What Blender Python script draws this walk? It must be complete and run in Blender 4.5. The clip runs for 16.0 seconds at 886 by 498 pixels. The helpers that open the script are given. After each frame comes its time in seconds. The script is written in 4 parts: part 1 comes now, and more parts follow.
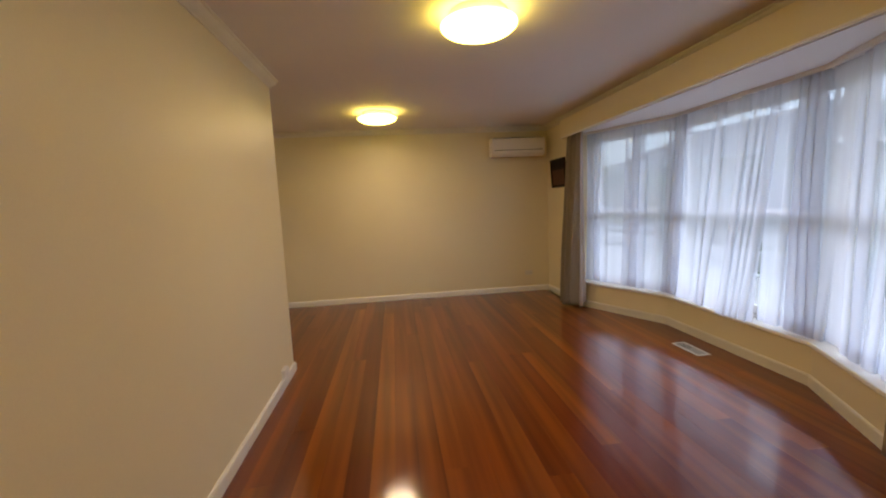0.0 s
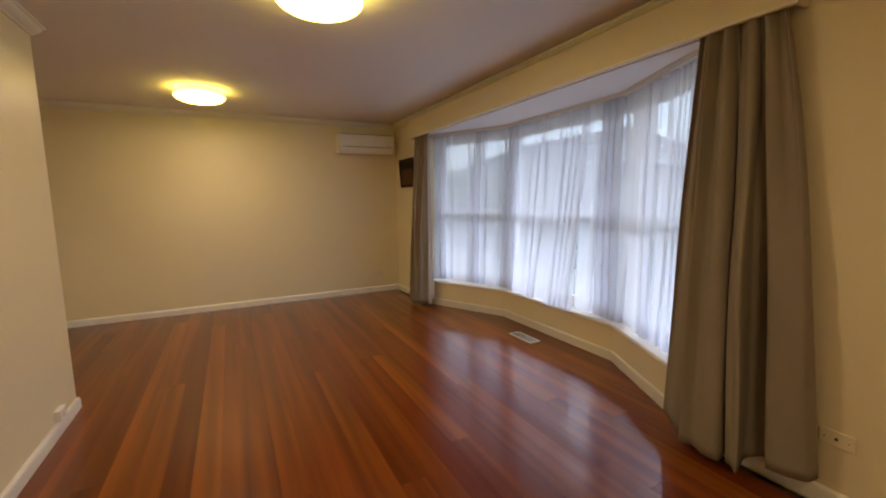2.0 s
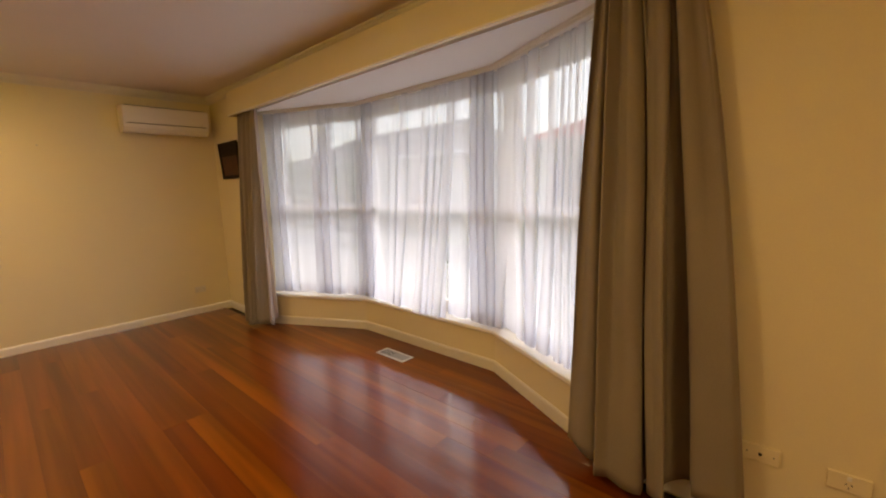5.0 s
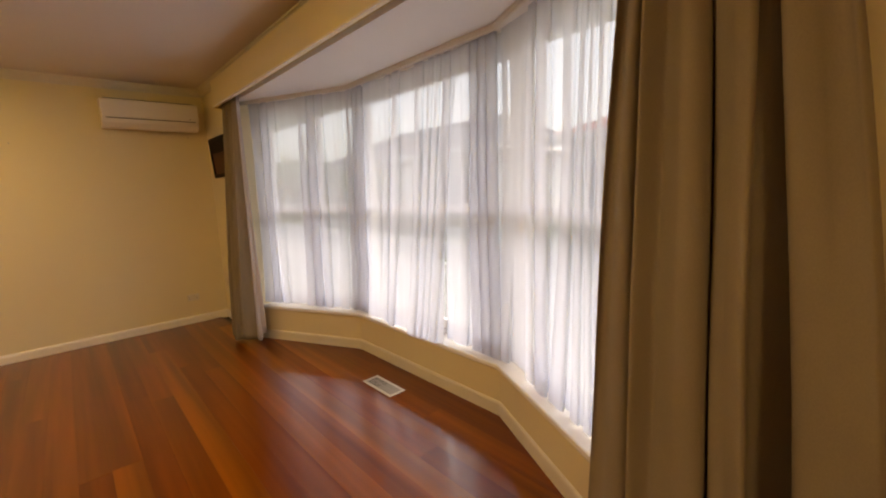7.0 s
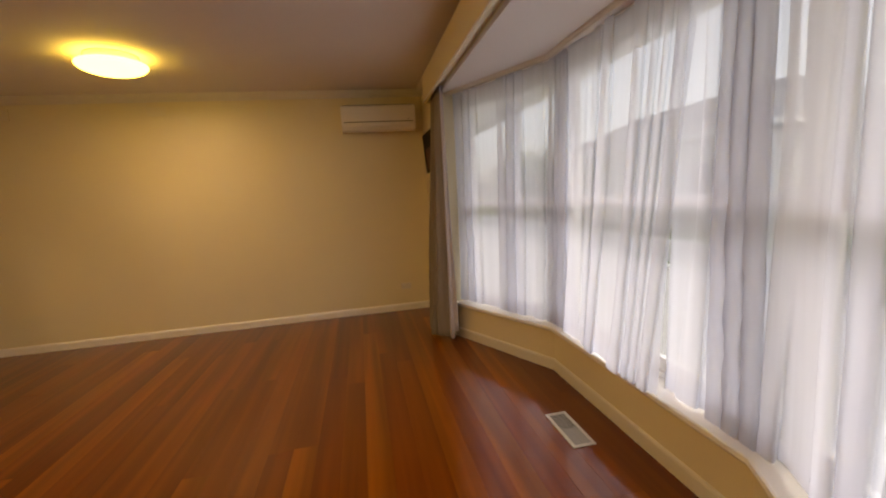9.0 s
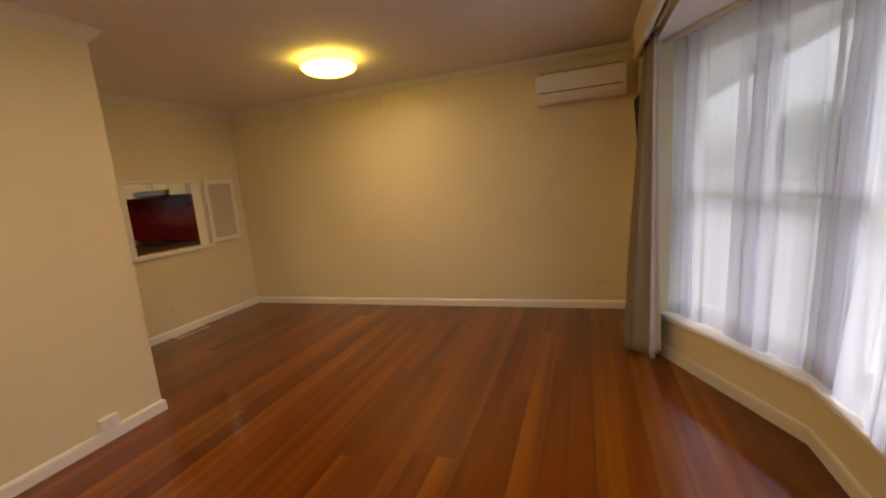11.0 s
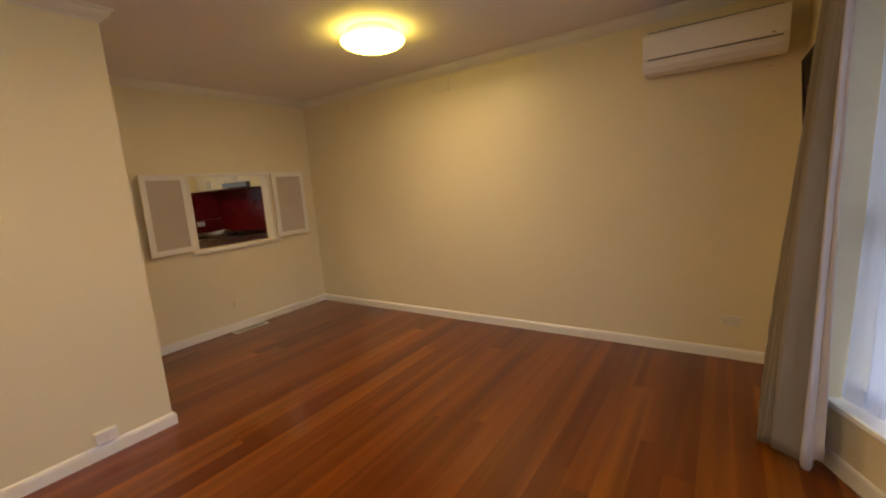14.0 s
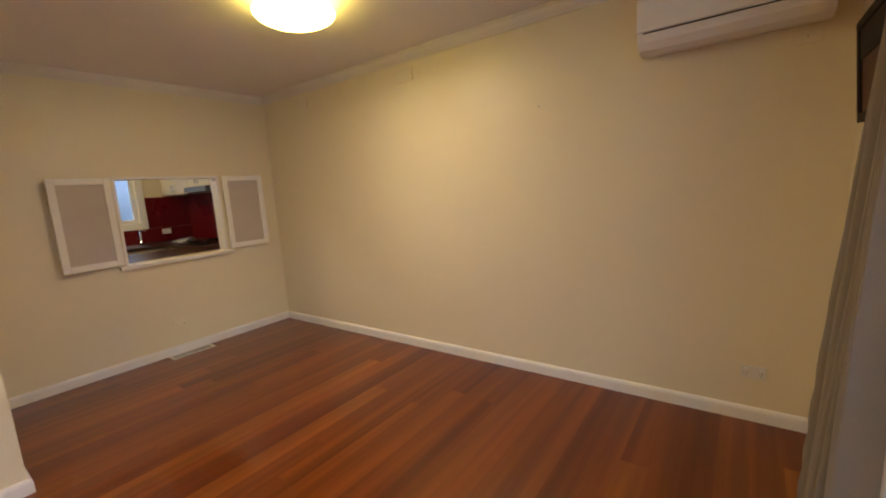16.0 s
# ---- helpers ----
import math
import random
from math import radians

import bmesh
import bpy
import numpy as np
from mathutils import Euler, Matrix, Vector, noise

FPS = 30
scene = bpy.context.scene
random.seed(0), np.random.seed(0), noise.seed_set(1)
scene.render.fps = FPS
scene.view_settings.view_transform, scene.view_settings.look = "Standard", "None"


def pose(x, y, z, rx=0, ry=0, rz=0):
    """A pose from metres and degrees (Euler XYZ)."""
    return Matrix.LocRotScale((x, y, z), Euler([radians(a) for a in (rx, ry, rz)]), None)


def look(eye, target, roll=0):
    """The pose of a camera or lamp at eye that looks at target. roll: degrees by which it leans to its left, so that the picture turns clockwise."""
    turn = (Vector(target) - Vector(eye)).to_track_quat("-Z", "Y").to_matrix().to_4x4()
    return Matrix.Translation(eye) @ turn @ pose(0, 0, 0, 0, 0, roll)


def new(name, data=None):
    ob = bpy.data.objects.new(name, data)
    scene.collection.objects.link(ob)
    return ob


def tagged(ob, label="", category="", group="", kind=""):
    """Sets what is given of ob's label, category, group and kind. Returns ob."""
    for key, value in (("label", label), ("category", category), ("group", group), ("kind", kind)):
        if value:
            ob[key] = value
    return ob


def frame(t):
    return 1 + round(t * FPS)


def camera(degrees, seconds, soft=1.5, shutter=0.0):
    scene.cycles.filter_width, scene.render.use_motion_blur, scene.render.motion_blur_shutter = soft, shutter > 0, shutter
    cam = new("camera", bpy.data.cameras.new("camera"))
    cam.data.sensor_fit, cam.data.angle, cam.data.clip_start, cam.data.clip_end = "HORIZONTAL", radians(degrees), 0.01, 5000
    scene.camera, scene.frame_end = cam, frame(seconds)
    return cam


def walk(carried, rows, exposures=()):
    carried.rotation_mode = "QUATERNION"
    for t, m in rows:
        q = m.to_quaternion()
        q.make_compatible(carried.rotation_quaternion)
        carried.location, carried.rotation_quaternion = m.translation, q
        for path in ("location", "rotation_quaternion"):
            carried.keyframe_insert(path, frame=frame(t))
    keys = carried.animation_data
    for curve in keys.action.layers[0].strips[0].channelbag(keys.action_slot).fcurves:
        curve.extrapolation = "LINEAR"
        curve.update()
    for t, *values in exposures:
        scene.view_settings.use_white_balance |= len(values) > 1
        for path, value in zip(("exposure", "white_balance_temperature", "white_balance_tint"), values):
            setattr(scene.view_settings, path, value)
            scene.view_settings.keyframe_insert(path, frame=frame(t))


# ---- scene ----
cam = camera(93.9, 16.0, soft=2.0)
PATH = [
    (0, (1.315, 1.758, 1.418), (1.541, 3.733, 1.198), -2.7),
    (0.5, (1.319, 1.76, 1.399), (1.734, 3.704, 1.184), -2.4),
    (1, (1.297, 1.794, 1.394), (1.91, 3.685, 1.174), -1.9),
    (1.5, (1.328, 1.818, 1.396), (2.098, 3.65, 1.171), -1.4),
    (2, (1.375, 1.899, 1.388), (2.279, 3.667, 1.149), -0.9),
    (2.5, (1.415, 1.987, 1.404), (2.435, 3.688, 1.144), -0.6),
    (3, (1.486, 2.09, 1.396), (2.617, 3.717, 1.125), -0.6),
    (3.5, (1.528, 2.245, 1.366), (2.784, 3.779, 1.1), -0.7),
    (4, (1.551, 2.35, 1.412), (2.922, 3.777, 1.118), -1.4),
    (4.5, (1.631, 2.437, 1.406), (3.091, 3.771, 1.109), -1.9),
    (7, (2.409, 2.755, 1.372), (3.736, 4.221, 1.075), -2.5),
    (7.5, (2.588, 2.736, 1.383), (3.694, 4.378, 1.093), -1.9),
    (8, (2.727, 2.823, 1.348), (3.623, 4.587, 1.06), -2.1),
    (8.5, (2.842, 2.996, 1.324), (3.489, 4.87, 1.06), -2.7),
    (9, (2.891, 3.131, 1.331), (3.265, 5.078, 1.067), -3.8),
    (9.5, (2.977, 3.231, 1.35), (3.053, 5.21, 1.072), -4.2),
    (10, (3.092, 3.326, 1.4), (2.889, 5.293, 1.096), -4.7),
    (12.3, (3.277, 3.885, 1.407), (2.296, 5.594, 1.062), -4.2),
    (12.5, (3.303, 3.931, 1.411), (2.3, 5.626, 1.06), -4.1),
    (13, (3.296, 4.072, 1.395), (2.267, 5.753, 1.057), -3.9),
    (13.5, (3.258, 4.246, 1.411), (2.188, 5.904, 1.088), -4.0),
    (14, (3.264, 4.412, 1.419), (2.15, 6.042, 1.102), -4.1),
    (14.5, (3.305, 4.622, 1.422), (2.158, 6.231, 1.113), -4.1),
    (15, (3.315, 4.782, 1.41), (2.165, 6.389, 1.101), -4.0),
    (15.5, (3.28, 4.99, 1.405), (2.131, 6.6, 1.113), -3.8),
    (16, (3.275, 5.189, 1.416), (2.1, 6.78, 1.118), -3.8),
]
EXPOSURES = [
    (0.0, 2.35, 5500, 13), (2.5, 2.40, 5750, 13), (4.5, 2.55, 6850, 16), (7.0, 2.48, 7300, 18), (8.0, 2.43, 7250, 18), (9.5, 2.13, 7050, 18),
    (12.5, 2.43, 6200, 18), (13.5, 2.45, 6100, 17), (14.5, 2.58, 5300, 12), (16.0, 2.74, 5100, 16),
]
walk(cam, [(t, look(eye, target, roll)) for t, eye, target, roll in PATH], EXPOSURES)

# ---- light ----
world = bpy.data.worlds.new("world")
scene.world = world
world.use_nodes = True
wn, wl = world.node_tree.nodes, world.node_tree.links
sky = wn.new("ShaderNodeTexSky")
sky.sky_type = "NISHITA"
sky.sun_disc = False
sky.sun_elevation, sky.sun_rotation = radians(49), radians(112)
sky.air_density, sky.dust_density, sky.ozone_density = 1.0, 3.0, 2.0
wn["Background"].inputs["Strength"].default_value = 0.067
cloud = wn.new("ShaderNodeHueSaturation")
cloud.inputs["Saturation"].default_value = 0.45
wl.new(sky.outputs["Color"], cloud.inputs["Color"])
wl.new(cloud.outputs["Color"], wn["Background"].inputs["Color"])
sun = new("sun", bpy.data.lights.new("sun", "SUN"))
sun.data.energy, sun.data.angle, sun.data.color = 0.9, radians(110), (1.0, 0.99, 0.975)
sun.matrix_world = look((40, -16, 50), (0, 0, 0))
LAMP_GLOW, LAMP_WATTS, LAMP_TINT = 2.6, 2.0, (1.0, 0.67, 0.45)

# ---- plan ----
H = 2.5                      # ceiling
RW, FAR, LW = 3.67, 7.915, -1.075
CX, CY = 0.355, 5.442        # corner of the projecting wall
BACK = -0.9
PEL0, PEL1 = 2.86, 7.15      # pelmet
B = [(3.69, 6.83), (4.185, 5.825), (4.185, 4.262), (3.69, 3.257)]  # foot of the bay
KX, KY = -3.52, 8.02         # far walls of the kitchen


# ---- materials ----
def material(name, rough=0.5, metal=0.0):
    m = bpy.data.materials.new(name)
    m.use_nodes = True
    b = m.node_tree.nodes["Principled BSDF"]
    b.inputs["Roughness"].default_value, b.inputs["Metallic"].default_value = rough, metal
    return m, m.node_tree.nodes, m.node_tree.links, b


def ramp(nodes, stops):
    r = nodes.new("ShaderNodeValToRGB")
    e = r.color_ramp.elements
    while len(e) < len(stops):
        e.new(0.5)
    for el, (p, c) in zip(e, stops):
        el.position, el.color = p, (*c, 1)
    return r


def mottled(name, c0, c1, rough=0.5, scale=3.0, fine=60.0, bump=0.1, metal=0.0, stretch=(1, 1, 1), rough_spread=0.08, dist=0.002):
    """A surface with large blotches, fine grain and relief."""
    m, n, l, b = material(name, rough, metal)
    co = n.new("ShaderNodeTexCoord")
    mp = n.new("ShaderNodeMapping")
    mp.inputs["Scale"].default_value = stretch
    l.new(co.outputs["Object"], mp.inputs["Vector"])
    big, small = n.new("ShaderNodeTexNoise"), n.new("ShaderNodeTexNoise")
    big.inputs["Scale"].default_value, big.inputs["Detail"].default_value = scale, 4
    small.inputs["Scale"].default_value, small.inputs["Detail"].default_value = fine, 3
    for t in (big, small):
        l.new(mp.outputs["Vector"], t.inputs["Vector"])
    mix = n.new("ShaderNodeMath")
    mix.operation = "MULTIPLY_ADD"
    mix.inputs[1].default_value = 0.35
    l.new(small.outputs["Fac"], mix.inputs[0])
    sc = n.new("ShaderNodeMath")
    sc.operation = "MULTIPLY"
    sc.inputs[1].default_value = 0.65
    l.new(big.outputs["Fac"], sc.inputs[0])
    l.new(sc.outputs[0], mix.inputs[2])
    r = ramp(n, [(0.35, c0), (0.65, c1)])
    l.new(mix.outputs[0], r.inputs["Fac"])
    l.new(r.outputs["Color"], b.inputs["Base Color"])
    mr = n.new("ShaderNodeMapRange")
    mr.inputs["To Min"].default_value, mr.inputs["To Max"].default_value = rough - rough_spread, rough + rough_spread
    l.new(big.outputs["Fac"], mr.inputs["Value"])
    l.new(mr.outputs["Result"], b.inputs["Roughness"])
    bp = n.new("ShaderNodeBump")
    bp.inputs["Strength"].default_value, bp.inputs["Distance"].default_value = bump, dist
    l.new(small.outputs["Fac"], bp.inputs["Height"])
    l.new(bp.outputs["Normal"], b.inputs["Normal"])
    return m


def board_material():
    m, n, l, b = material("floorboard_timber", 0.22)
    co, info = n.new("ShaderNodeTexCoord"), n.new("ShaderNodeObjectInfo")
    mul = n.new("ShaderNodeMath")
    mul.operation = "MULTIPLY"
    mul.inputs[1].default_value = 57.0
    l.new(info.outputs["Random"], mul.inputs[0])
    add = n.new("ShaderNodeVectorMath")
    add.operation = "ADD"
    l.new(co.outputs["Object"], add.inputs[0])
    l.new(mul.outputs[0], add.inputs[1])
    grain, streak = n.new("ShaderNodeTexNoise"), n.new("ShaderNodeTexNoise")
    for t, s, sc, d in ((grain, (16, 0.5, 1), 1.2, 3), (streak, (9, 0.35, 1), 1.0, 2)):
        mp = n.new("ShaderNodeMapping")
        mp.inputs["Scale"].default_value = s
        l.new(add.outputs[0], mp.inputs["Vector"])
        l.new(mp.outputs["Vector"], t.inputs["Vector"])
        t.inputs["Scale"].default_value, t.inputs["Detail"].default_value = sc, d
    tone = ramp(n, [(0.0, FLOOR_DARK), (0.35, FLOOR_MID), (0.75, FLOOR_RED), (1.0, FLOOR_LIGHT)])
    l.new(info.outputs["Random"], tone.inputs["Fac"])
    shade = ramp(n, [(0.3, (0.66, 0.62, 0.58)), (0.7, (1.18, 1.18, 1.18))])
    l.new(streak.outputs["Fac"], shade.inputs["Fac"])
    fine = ramp(n, [(0.3, (0.80, 0.78, 0.76)), (0.7, (1.10, 1.10, 1.10))])
    l.new(grain.outputs["Fac"], fine.inputs["Fac"])
    m1, m2 = n.new("ShaderNodeMix"), n.new("ShaderNodeMix")
    for mm in (m1, m2):
        mm.data_type, mm.blend_type = "RGBA", "MULTIPLY"
        mm.inputs["Factor"].default_value = 1.0
    l.new(tone.outputs["Color"], m1.inputs["A"])
    l.new(shade.outputs["Color"], m1.inputs["B"])
    l.new(m1.outputs["Result"], m2.inputs["A"])
    l.new(fine.outputs["Color"], m2.inputs["B"])
    l.new(m2.outputs["Result"], b.inputs["Base Color"])
    wear = n.new("ShaderNodeTexNoise")
    wear.inputs["Scale"].default_value, wear.inputs["Detail"].default_value = 5.0, 5
    geo = n.new("ShaderNodeNewGeometry")
    l.new(geo.outputs["Position"], wear.inputs["Vector"])
    mr = n.new("ShaderNodeMapRange")
    mr.inputs["To Min"].default_value, mr.inputs["To Max"].default_value = 0.06, 0.14
    l.new(wear.outputs["Fac"], mr.inputs["Value"])
    # satin timber under a clear varnish coat
    l.new(mr.outputs["Result"], b.inputs["Coat Roughness"])
    b.inputs["Coat Weight"].default_value, b.inputs["Coat IOR"].default_value = 1.0, 1.45
    b.inputs["Roughness"].default_value = 0.34
    b.inputs["Specular IOR Level"].default_value = 0.06
    bp = n.new("ShaderNodeBump")
    bp.inputs["Strength"].default_value, bp.inputs["Distance"].default_value = 0.03, 0.001
    l.new(grain.outputs["Fac"], bp.inputs["Height"])
    l.new(bp.outputs["Normal"], b.inputs["Normal"])
    # the varnish follows slightly cupped, uneven boards
    wave, wm = n.new("ShaderNodeTexNoise"), n.new("ShaderNodeMapping")
    wm.inputs["Scale"].default_value = (14, 1.6, 1)
    wave.inputs["Scale"].default_value, wave.inputs["Detail"].default_value = 1.0, 2
    l.new(add.outputs[0], wm.inputs["Vector"])
    l.new(wm.outputs["Vector"], wave.inputs["Vector"])
    cup = n.new("ShaderNodeBump")
    cup.inputs["Strength"].default_value, cup.inputs["Distance"].default_value = 0.045, 0.006
    l.new(wave.outputs["Fac"], cup.inputs["Height"])
    l.new(cup.outputs["Normal"], b.inputs["Coat Normal"])
    return m


def sheer_material():
    m, n, l, b = material("sheer_voile", 0.9)
    n.remove(b)
    out = n["Material Output"]
    tr, tl, df = n.new("ShaderNodeBsdfTransparent"), n.new("ShaderNodeBsdfTranslucent"), n.new("ShaderNodeBsdfDiffuse")
    tr.inputs["Color"].default_value = (1.0, 1.0, 0.98, 1)
    co = n.new("ShaderNodeTexCoord")
    mp = n.new("ShaderNodeMapping")
    mp.inputs["Scale"].default_value = (10, 10, 0.4)
    weave = n.new("ShaderNodeTexNoise")
    weave.inputs["Scale"].default_value, weave.inputs["Detail"].default_value = 1.2, 3
    l.new(co.outputs["Object"], mp.inputs["Vector"])
    l.new(mp.outputs["Vector"], weave.inputs["Vector"])
    r = ramp(n, [(0.3, (0.83, 0.86, 0.95)), (0.7, (0.85, 0.88, 0.97))])
    l.new(weave.outputs["Fac"], r.inputs["Fac"])
    for s in (tl, df):
        l.new(r.outputs["Color"], s.inputs["Color"])
    cloth, mix = n.new("ShaderNodeMixShader"), n.new("ShaderNodeMixShader")
    cloth.inputs[0].default_value = 0.42
    l.new(tl.outputs[0], cloth.inputs[1])
    l.new(df.outputs[0], cloth.inputs[2])
    mr = n.new("ShaderNodeMapRange")
    mr.inputs["From Min"].default_value, mr.inputs["From Max"].default_value = 0.25, 0.75
    mr.inputs["To Min"].default_value, mr.inputs["To Max"].default_value = 0.61, 0.70
    l.new(weave.outputs["Fac"], mr.inputs["Value"])
    l.new(mr.outputs["Result"], mix.inputs[0])
    l.new(tr.outputs[0], mix.inputs[1])
    l.new(cloth.outputs[0], mix.inputs[2])
    l.new(mix.outputs[0], out.inputs["Surface"])
    return m


def glass_material():
    m, n, l, b = material("window_glass", 0.02)
    n.remove(b)
    tr, gl, mix = n.new("ShaderNodeBsdfTransparent"), n.new("ShaderNodeBsdfGlossy"), n.new("ShaderNodeMixShader")
    tr.inputs["Color"].default_value = (0.95, 0.97, 0.96, 1)
    gl.inputs["Roughness"].default_value = 0.02
    mix.inputs[0].default_value = 0.05
    l.new(tr.outputs[0], mix.inputs[1])
    l.new(gl.outputs[0], mix.inputs[2])
    l.new(mix.outputs[0], n["Material Output"].inputs["Surface"])
    return m


def glow_material(name, colour, strength):
    m, n, l, b = material(name, 0.3)
    b.inputs["Base Color"].default_value = (0.9, 0.85, 0.75, 1)
    b.inputs["Emission Color"].default_value = (*colour, 1)
    b.inputs["Emission Strength"].default_value = strength
    return m


FLOOR_DARK, FLOOR_MID, FLOOR_RED, FLOOR_LIGHT = (0.142, 0.027, 0.0010), (0.188, 0.043, 0.0012), (0.212, 0.050, 0.0012), (0.275, 0.080, 0.0022)
WALL = mottled("cream_wall_paint", (0.79, 0.715, 0.50), (0.83, 0.755, 0.54), 0.42, 0.7, 140, 0.12)
CEIL = mottled("ceiling_paint", (0.78, 0.75, 0.73), (0.82, 0.79, 0.77), 0.75, 0.8, 120, 0.06)
TRIM = mottled("white_gloss_trim", (0.84, 0.825, 0.79), (0.88, 0.865, 0.83), 0.32, 4, 90, 0.05)
CORN = mottled("cornice_paint", (0.74, 0.71, 0.63), (0.79, 0.76, 0.68), 0.6, 3, 90, 0.05)
SASH = mottled("window_sash_paint", (0.74, 0.74, 0.72), (0.80, 0.80, 0.78), 0.35, 4, 90, 0.05)
BOARD = board_material()
SUBFLOOR = mottled("subfloor", (0.03, 0.015, 0.008), (0.05, 0.022, 0.012), 0.8)
DRAPE = mottled("taupe_drape", (0.245, 0.212, 0.165), (0.295, 0.256, 0.202), 0.9, 3, 260, 0.25, stretch=(1, 1, 0.6))
LINING = mottled("curtain_lining", (0.52, 0.50, 0.54), (0.58, 0.56, 0.60), 0.9, 3, 260, 0.15)
SHEER = sheer_material()
GLASS = glass_material()
PLASTIC = mottled("white_plastic", (0.85, 0.84, 0.82), (0.88, 0.87, 0.85), 0.35, 2, 200, 0.02)
PLASTIC_DARK = mottled("grey_plastic", (0.16, 0.15, 0.14), (0.20, 0.19, 0.18), 0.45)
SLOT = mottled("dark_slot", (0.012, 0.011, 0.010), (0.02, 0.018, 0.016), 0.7)
VENT = mottled("vent_enamel", (0.60, 0.58, 0.53), (0.68, 0.66, 0.60), 0.4)
VENT_GREY = mottled("vent_grey_slats", (0.30, 0.29, 0.27), (0.36, 0.35, 0.32), 0.45)
FRAME = mottled("black_frame_wood", (0.006, 0.003, 0.0025), (0.012, 0.007, 0.006), 0.85, stretch=(1, 8, 8))
PICTURE = mottled("dark_print", (0.05, 0.016, 0.007), (0.11, 0.042, 0.018), 0.65, 6, 40)
METAL = mottled("brushed_steel", (0.45, 0.46, 0.48), (0.55, 0.56, 0.58), 0.3, 4, 120, 0.05, metal=1.0)
CHROME = mottled("chrome", (0.75, 0.75, 0.76), (0.82, 0.82, 0.83), 0.12, metal=1.0, rough_spread=0.03)
CABINET = mottled("cream_cabinet", (0.74, 0.68, 0.50), (0.80, 0.74, 0.56), 0.35)
RED = mottled("red_glass_splashback", (0.115, 0.002, 0.003), (0.14, 0.003, 0.004), 0.28, 2, 60, 0.0, rough_spread=0.03)
COUNTER = mottled("dark_stone_worktop", (0.030, 0.016, 0.012), (0.055, 0.032, 0.024), 0.3, 8, 180, 0.02)
BLACKGLASS = mottled("black_enamel", (0.008, 0.008, 0.009), (0.014, 0.014, 0.015), 0.15)
GREYPLATE = mottled("grey_hood", (0.14, 0.16, 0.20), (0.18, 0.20, 0.24), 0.35)
LAMPGLASS = glow_material("lit_opal_glass", (1.0, 0.68, 0.08), LAMP_GLOW)
BRICK_WALL = mottled("pale_render", (0.62, 0.60, 0.55), (0.70, 0.68, 0.63), 0.85, 1.2, 50, 0.3)
ROOF_GREY = mottled("grey_roof_tile", (0.10, 0.10, 0.105), (0.16, 0.16, 0.165), 0.8, 1.0, 30, 0.4)
ROOF_RED = mottled("terracotta_roof_tile", (0.34, 0.10, 0.065), (0.44, 0.14, 0.09), 0.8, 1.0, 30, 0.4)
CREAM_OUT = mottled("cream_weatherboard", (0.62, 0.59, 0.50), (0.70, 0.67, 0.58), 0.7, 1.0, 40, 0.2)
DARKPANE = mottled("dark_window_pane", (0.05, 0.055, 0.06), (0.09, 0.095, 0.10), 0.1)
GRASS = mottled("lawn", (0.05, 0.09, 0.025), (0.10, 0.14, 0.045), 0.95, 0.6, 25, 0.6)
CONCRETE = mottled("concrete", (0.26, 0.255, 0.245), (0.34, 0.335, 0.325), 0.9, 0.8, 30, 0.3)
FENCE = mottled("fence_paint", (0.50, 0.50, 0.49), (0.60, 0.60, 0.58), 0.8, 2, 30, 0.3)
LEAF = mottled("shrub_leaf", (0.035, 0.07, 0.02), (0.08, 0.12, 0.04), 0.7, 5, 40, 0.2)
BARK = mottled("bark", (0.10, 0.075, 0.05), (0.16, 0.12, 0.085), 0.9, 5, 40, 0.6)
BLUEGREY = mottled("blue_grey_fence", (0.22, 0.27, 0.34), (0.28, 0.33, 0.40), 0.7)
PANEL = mottled("beige_panel", (0.52, 0.46, 0.40), (0.58, 0.52, 0.46), 0.7, 3, 220, 0.3)
PAPER = mottled("foil_tray", (0.42, 0.42, 0.43), (0.55, 0.55, 0.56), 0.4, 12, 120, 0.3)


# ---- builders ----
def box(bm, x0, x1, y0, y1, z0, z1, bevel=0.0, m=None):
    vs = [bm.verts.new(p) for p in ((x0, y0, z0), (x1, y0, z0), (x1, y1, z0), (x0, y1, z0), (x0, y0, z1), (x1, y0, z1), (x1, y1, z1), (x0, y1, z1))]
    fs = [bm.faces.new([vs[i] for i in f]) for f in ((3, 2, 1, 0), (4, 5, 6, 7), (0, 1, 5, 4), (1, 2, 6, 5), (2, 3, 7, 6), (3, 0, 4, 7))]
    if bevel:
        es = list({e for f in fs for e in f.edges})
        got = bmesh.ops.bevel(bm, geom=es, offset=bevel, segments=2, affect="EDGES", profile=0.6)
        vs = list({v for f in got["faces"] for v in f.verts} | {v for v in vs if v.is_valid})
    if m is not None:
        bmesh.ops.transform(bm, matrix=m, verts=vs)
    return bm


def prism(bm, poly, z0, z1):
    """Extrude a plan polygon upright."""
    lo, hi = [bm.verts.new((x, y, z0)) for x, y in poly], [bm.verts.new((x, y, z1)) for x, y in poly]
    bm.faces.new(lo[::-1]), bm.faces.new(hi)
    for i in range(len(poly)):
        j = (i + 1) % len(poly)
        bm.faces.new((lo[i], lo[j], hi[j], hi[i]))
    bmesh.ops.recalc_face_normals(bm, faces=bm.faces)
    return bm


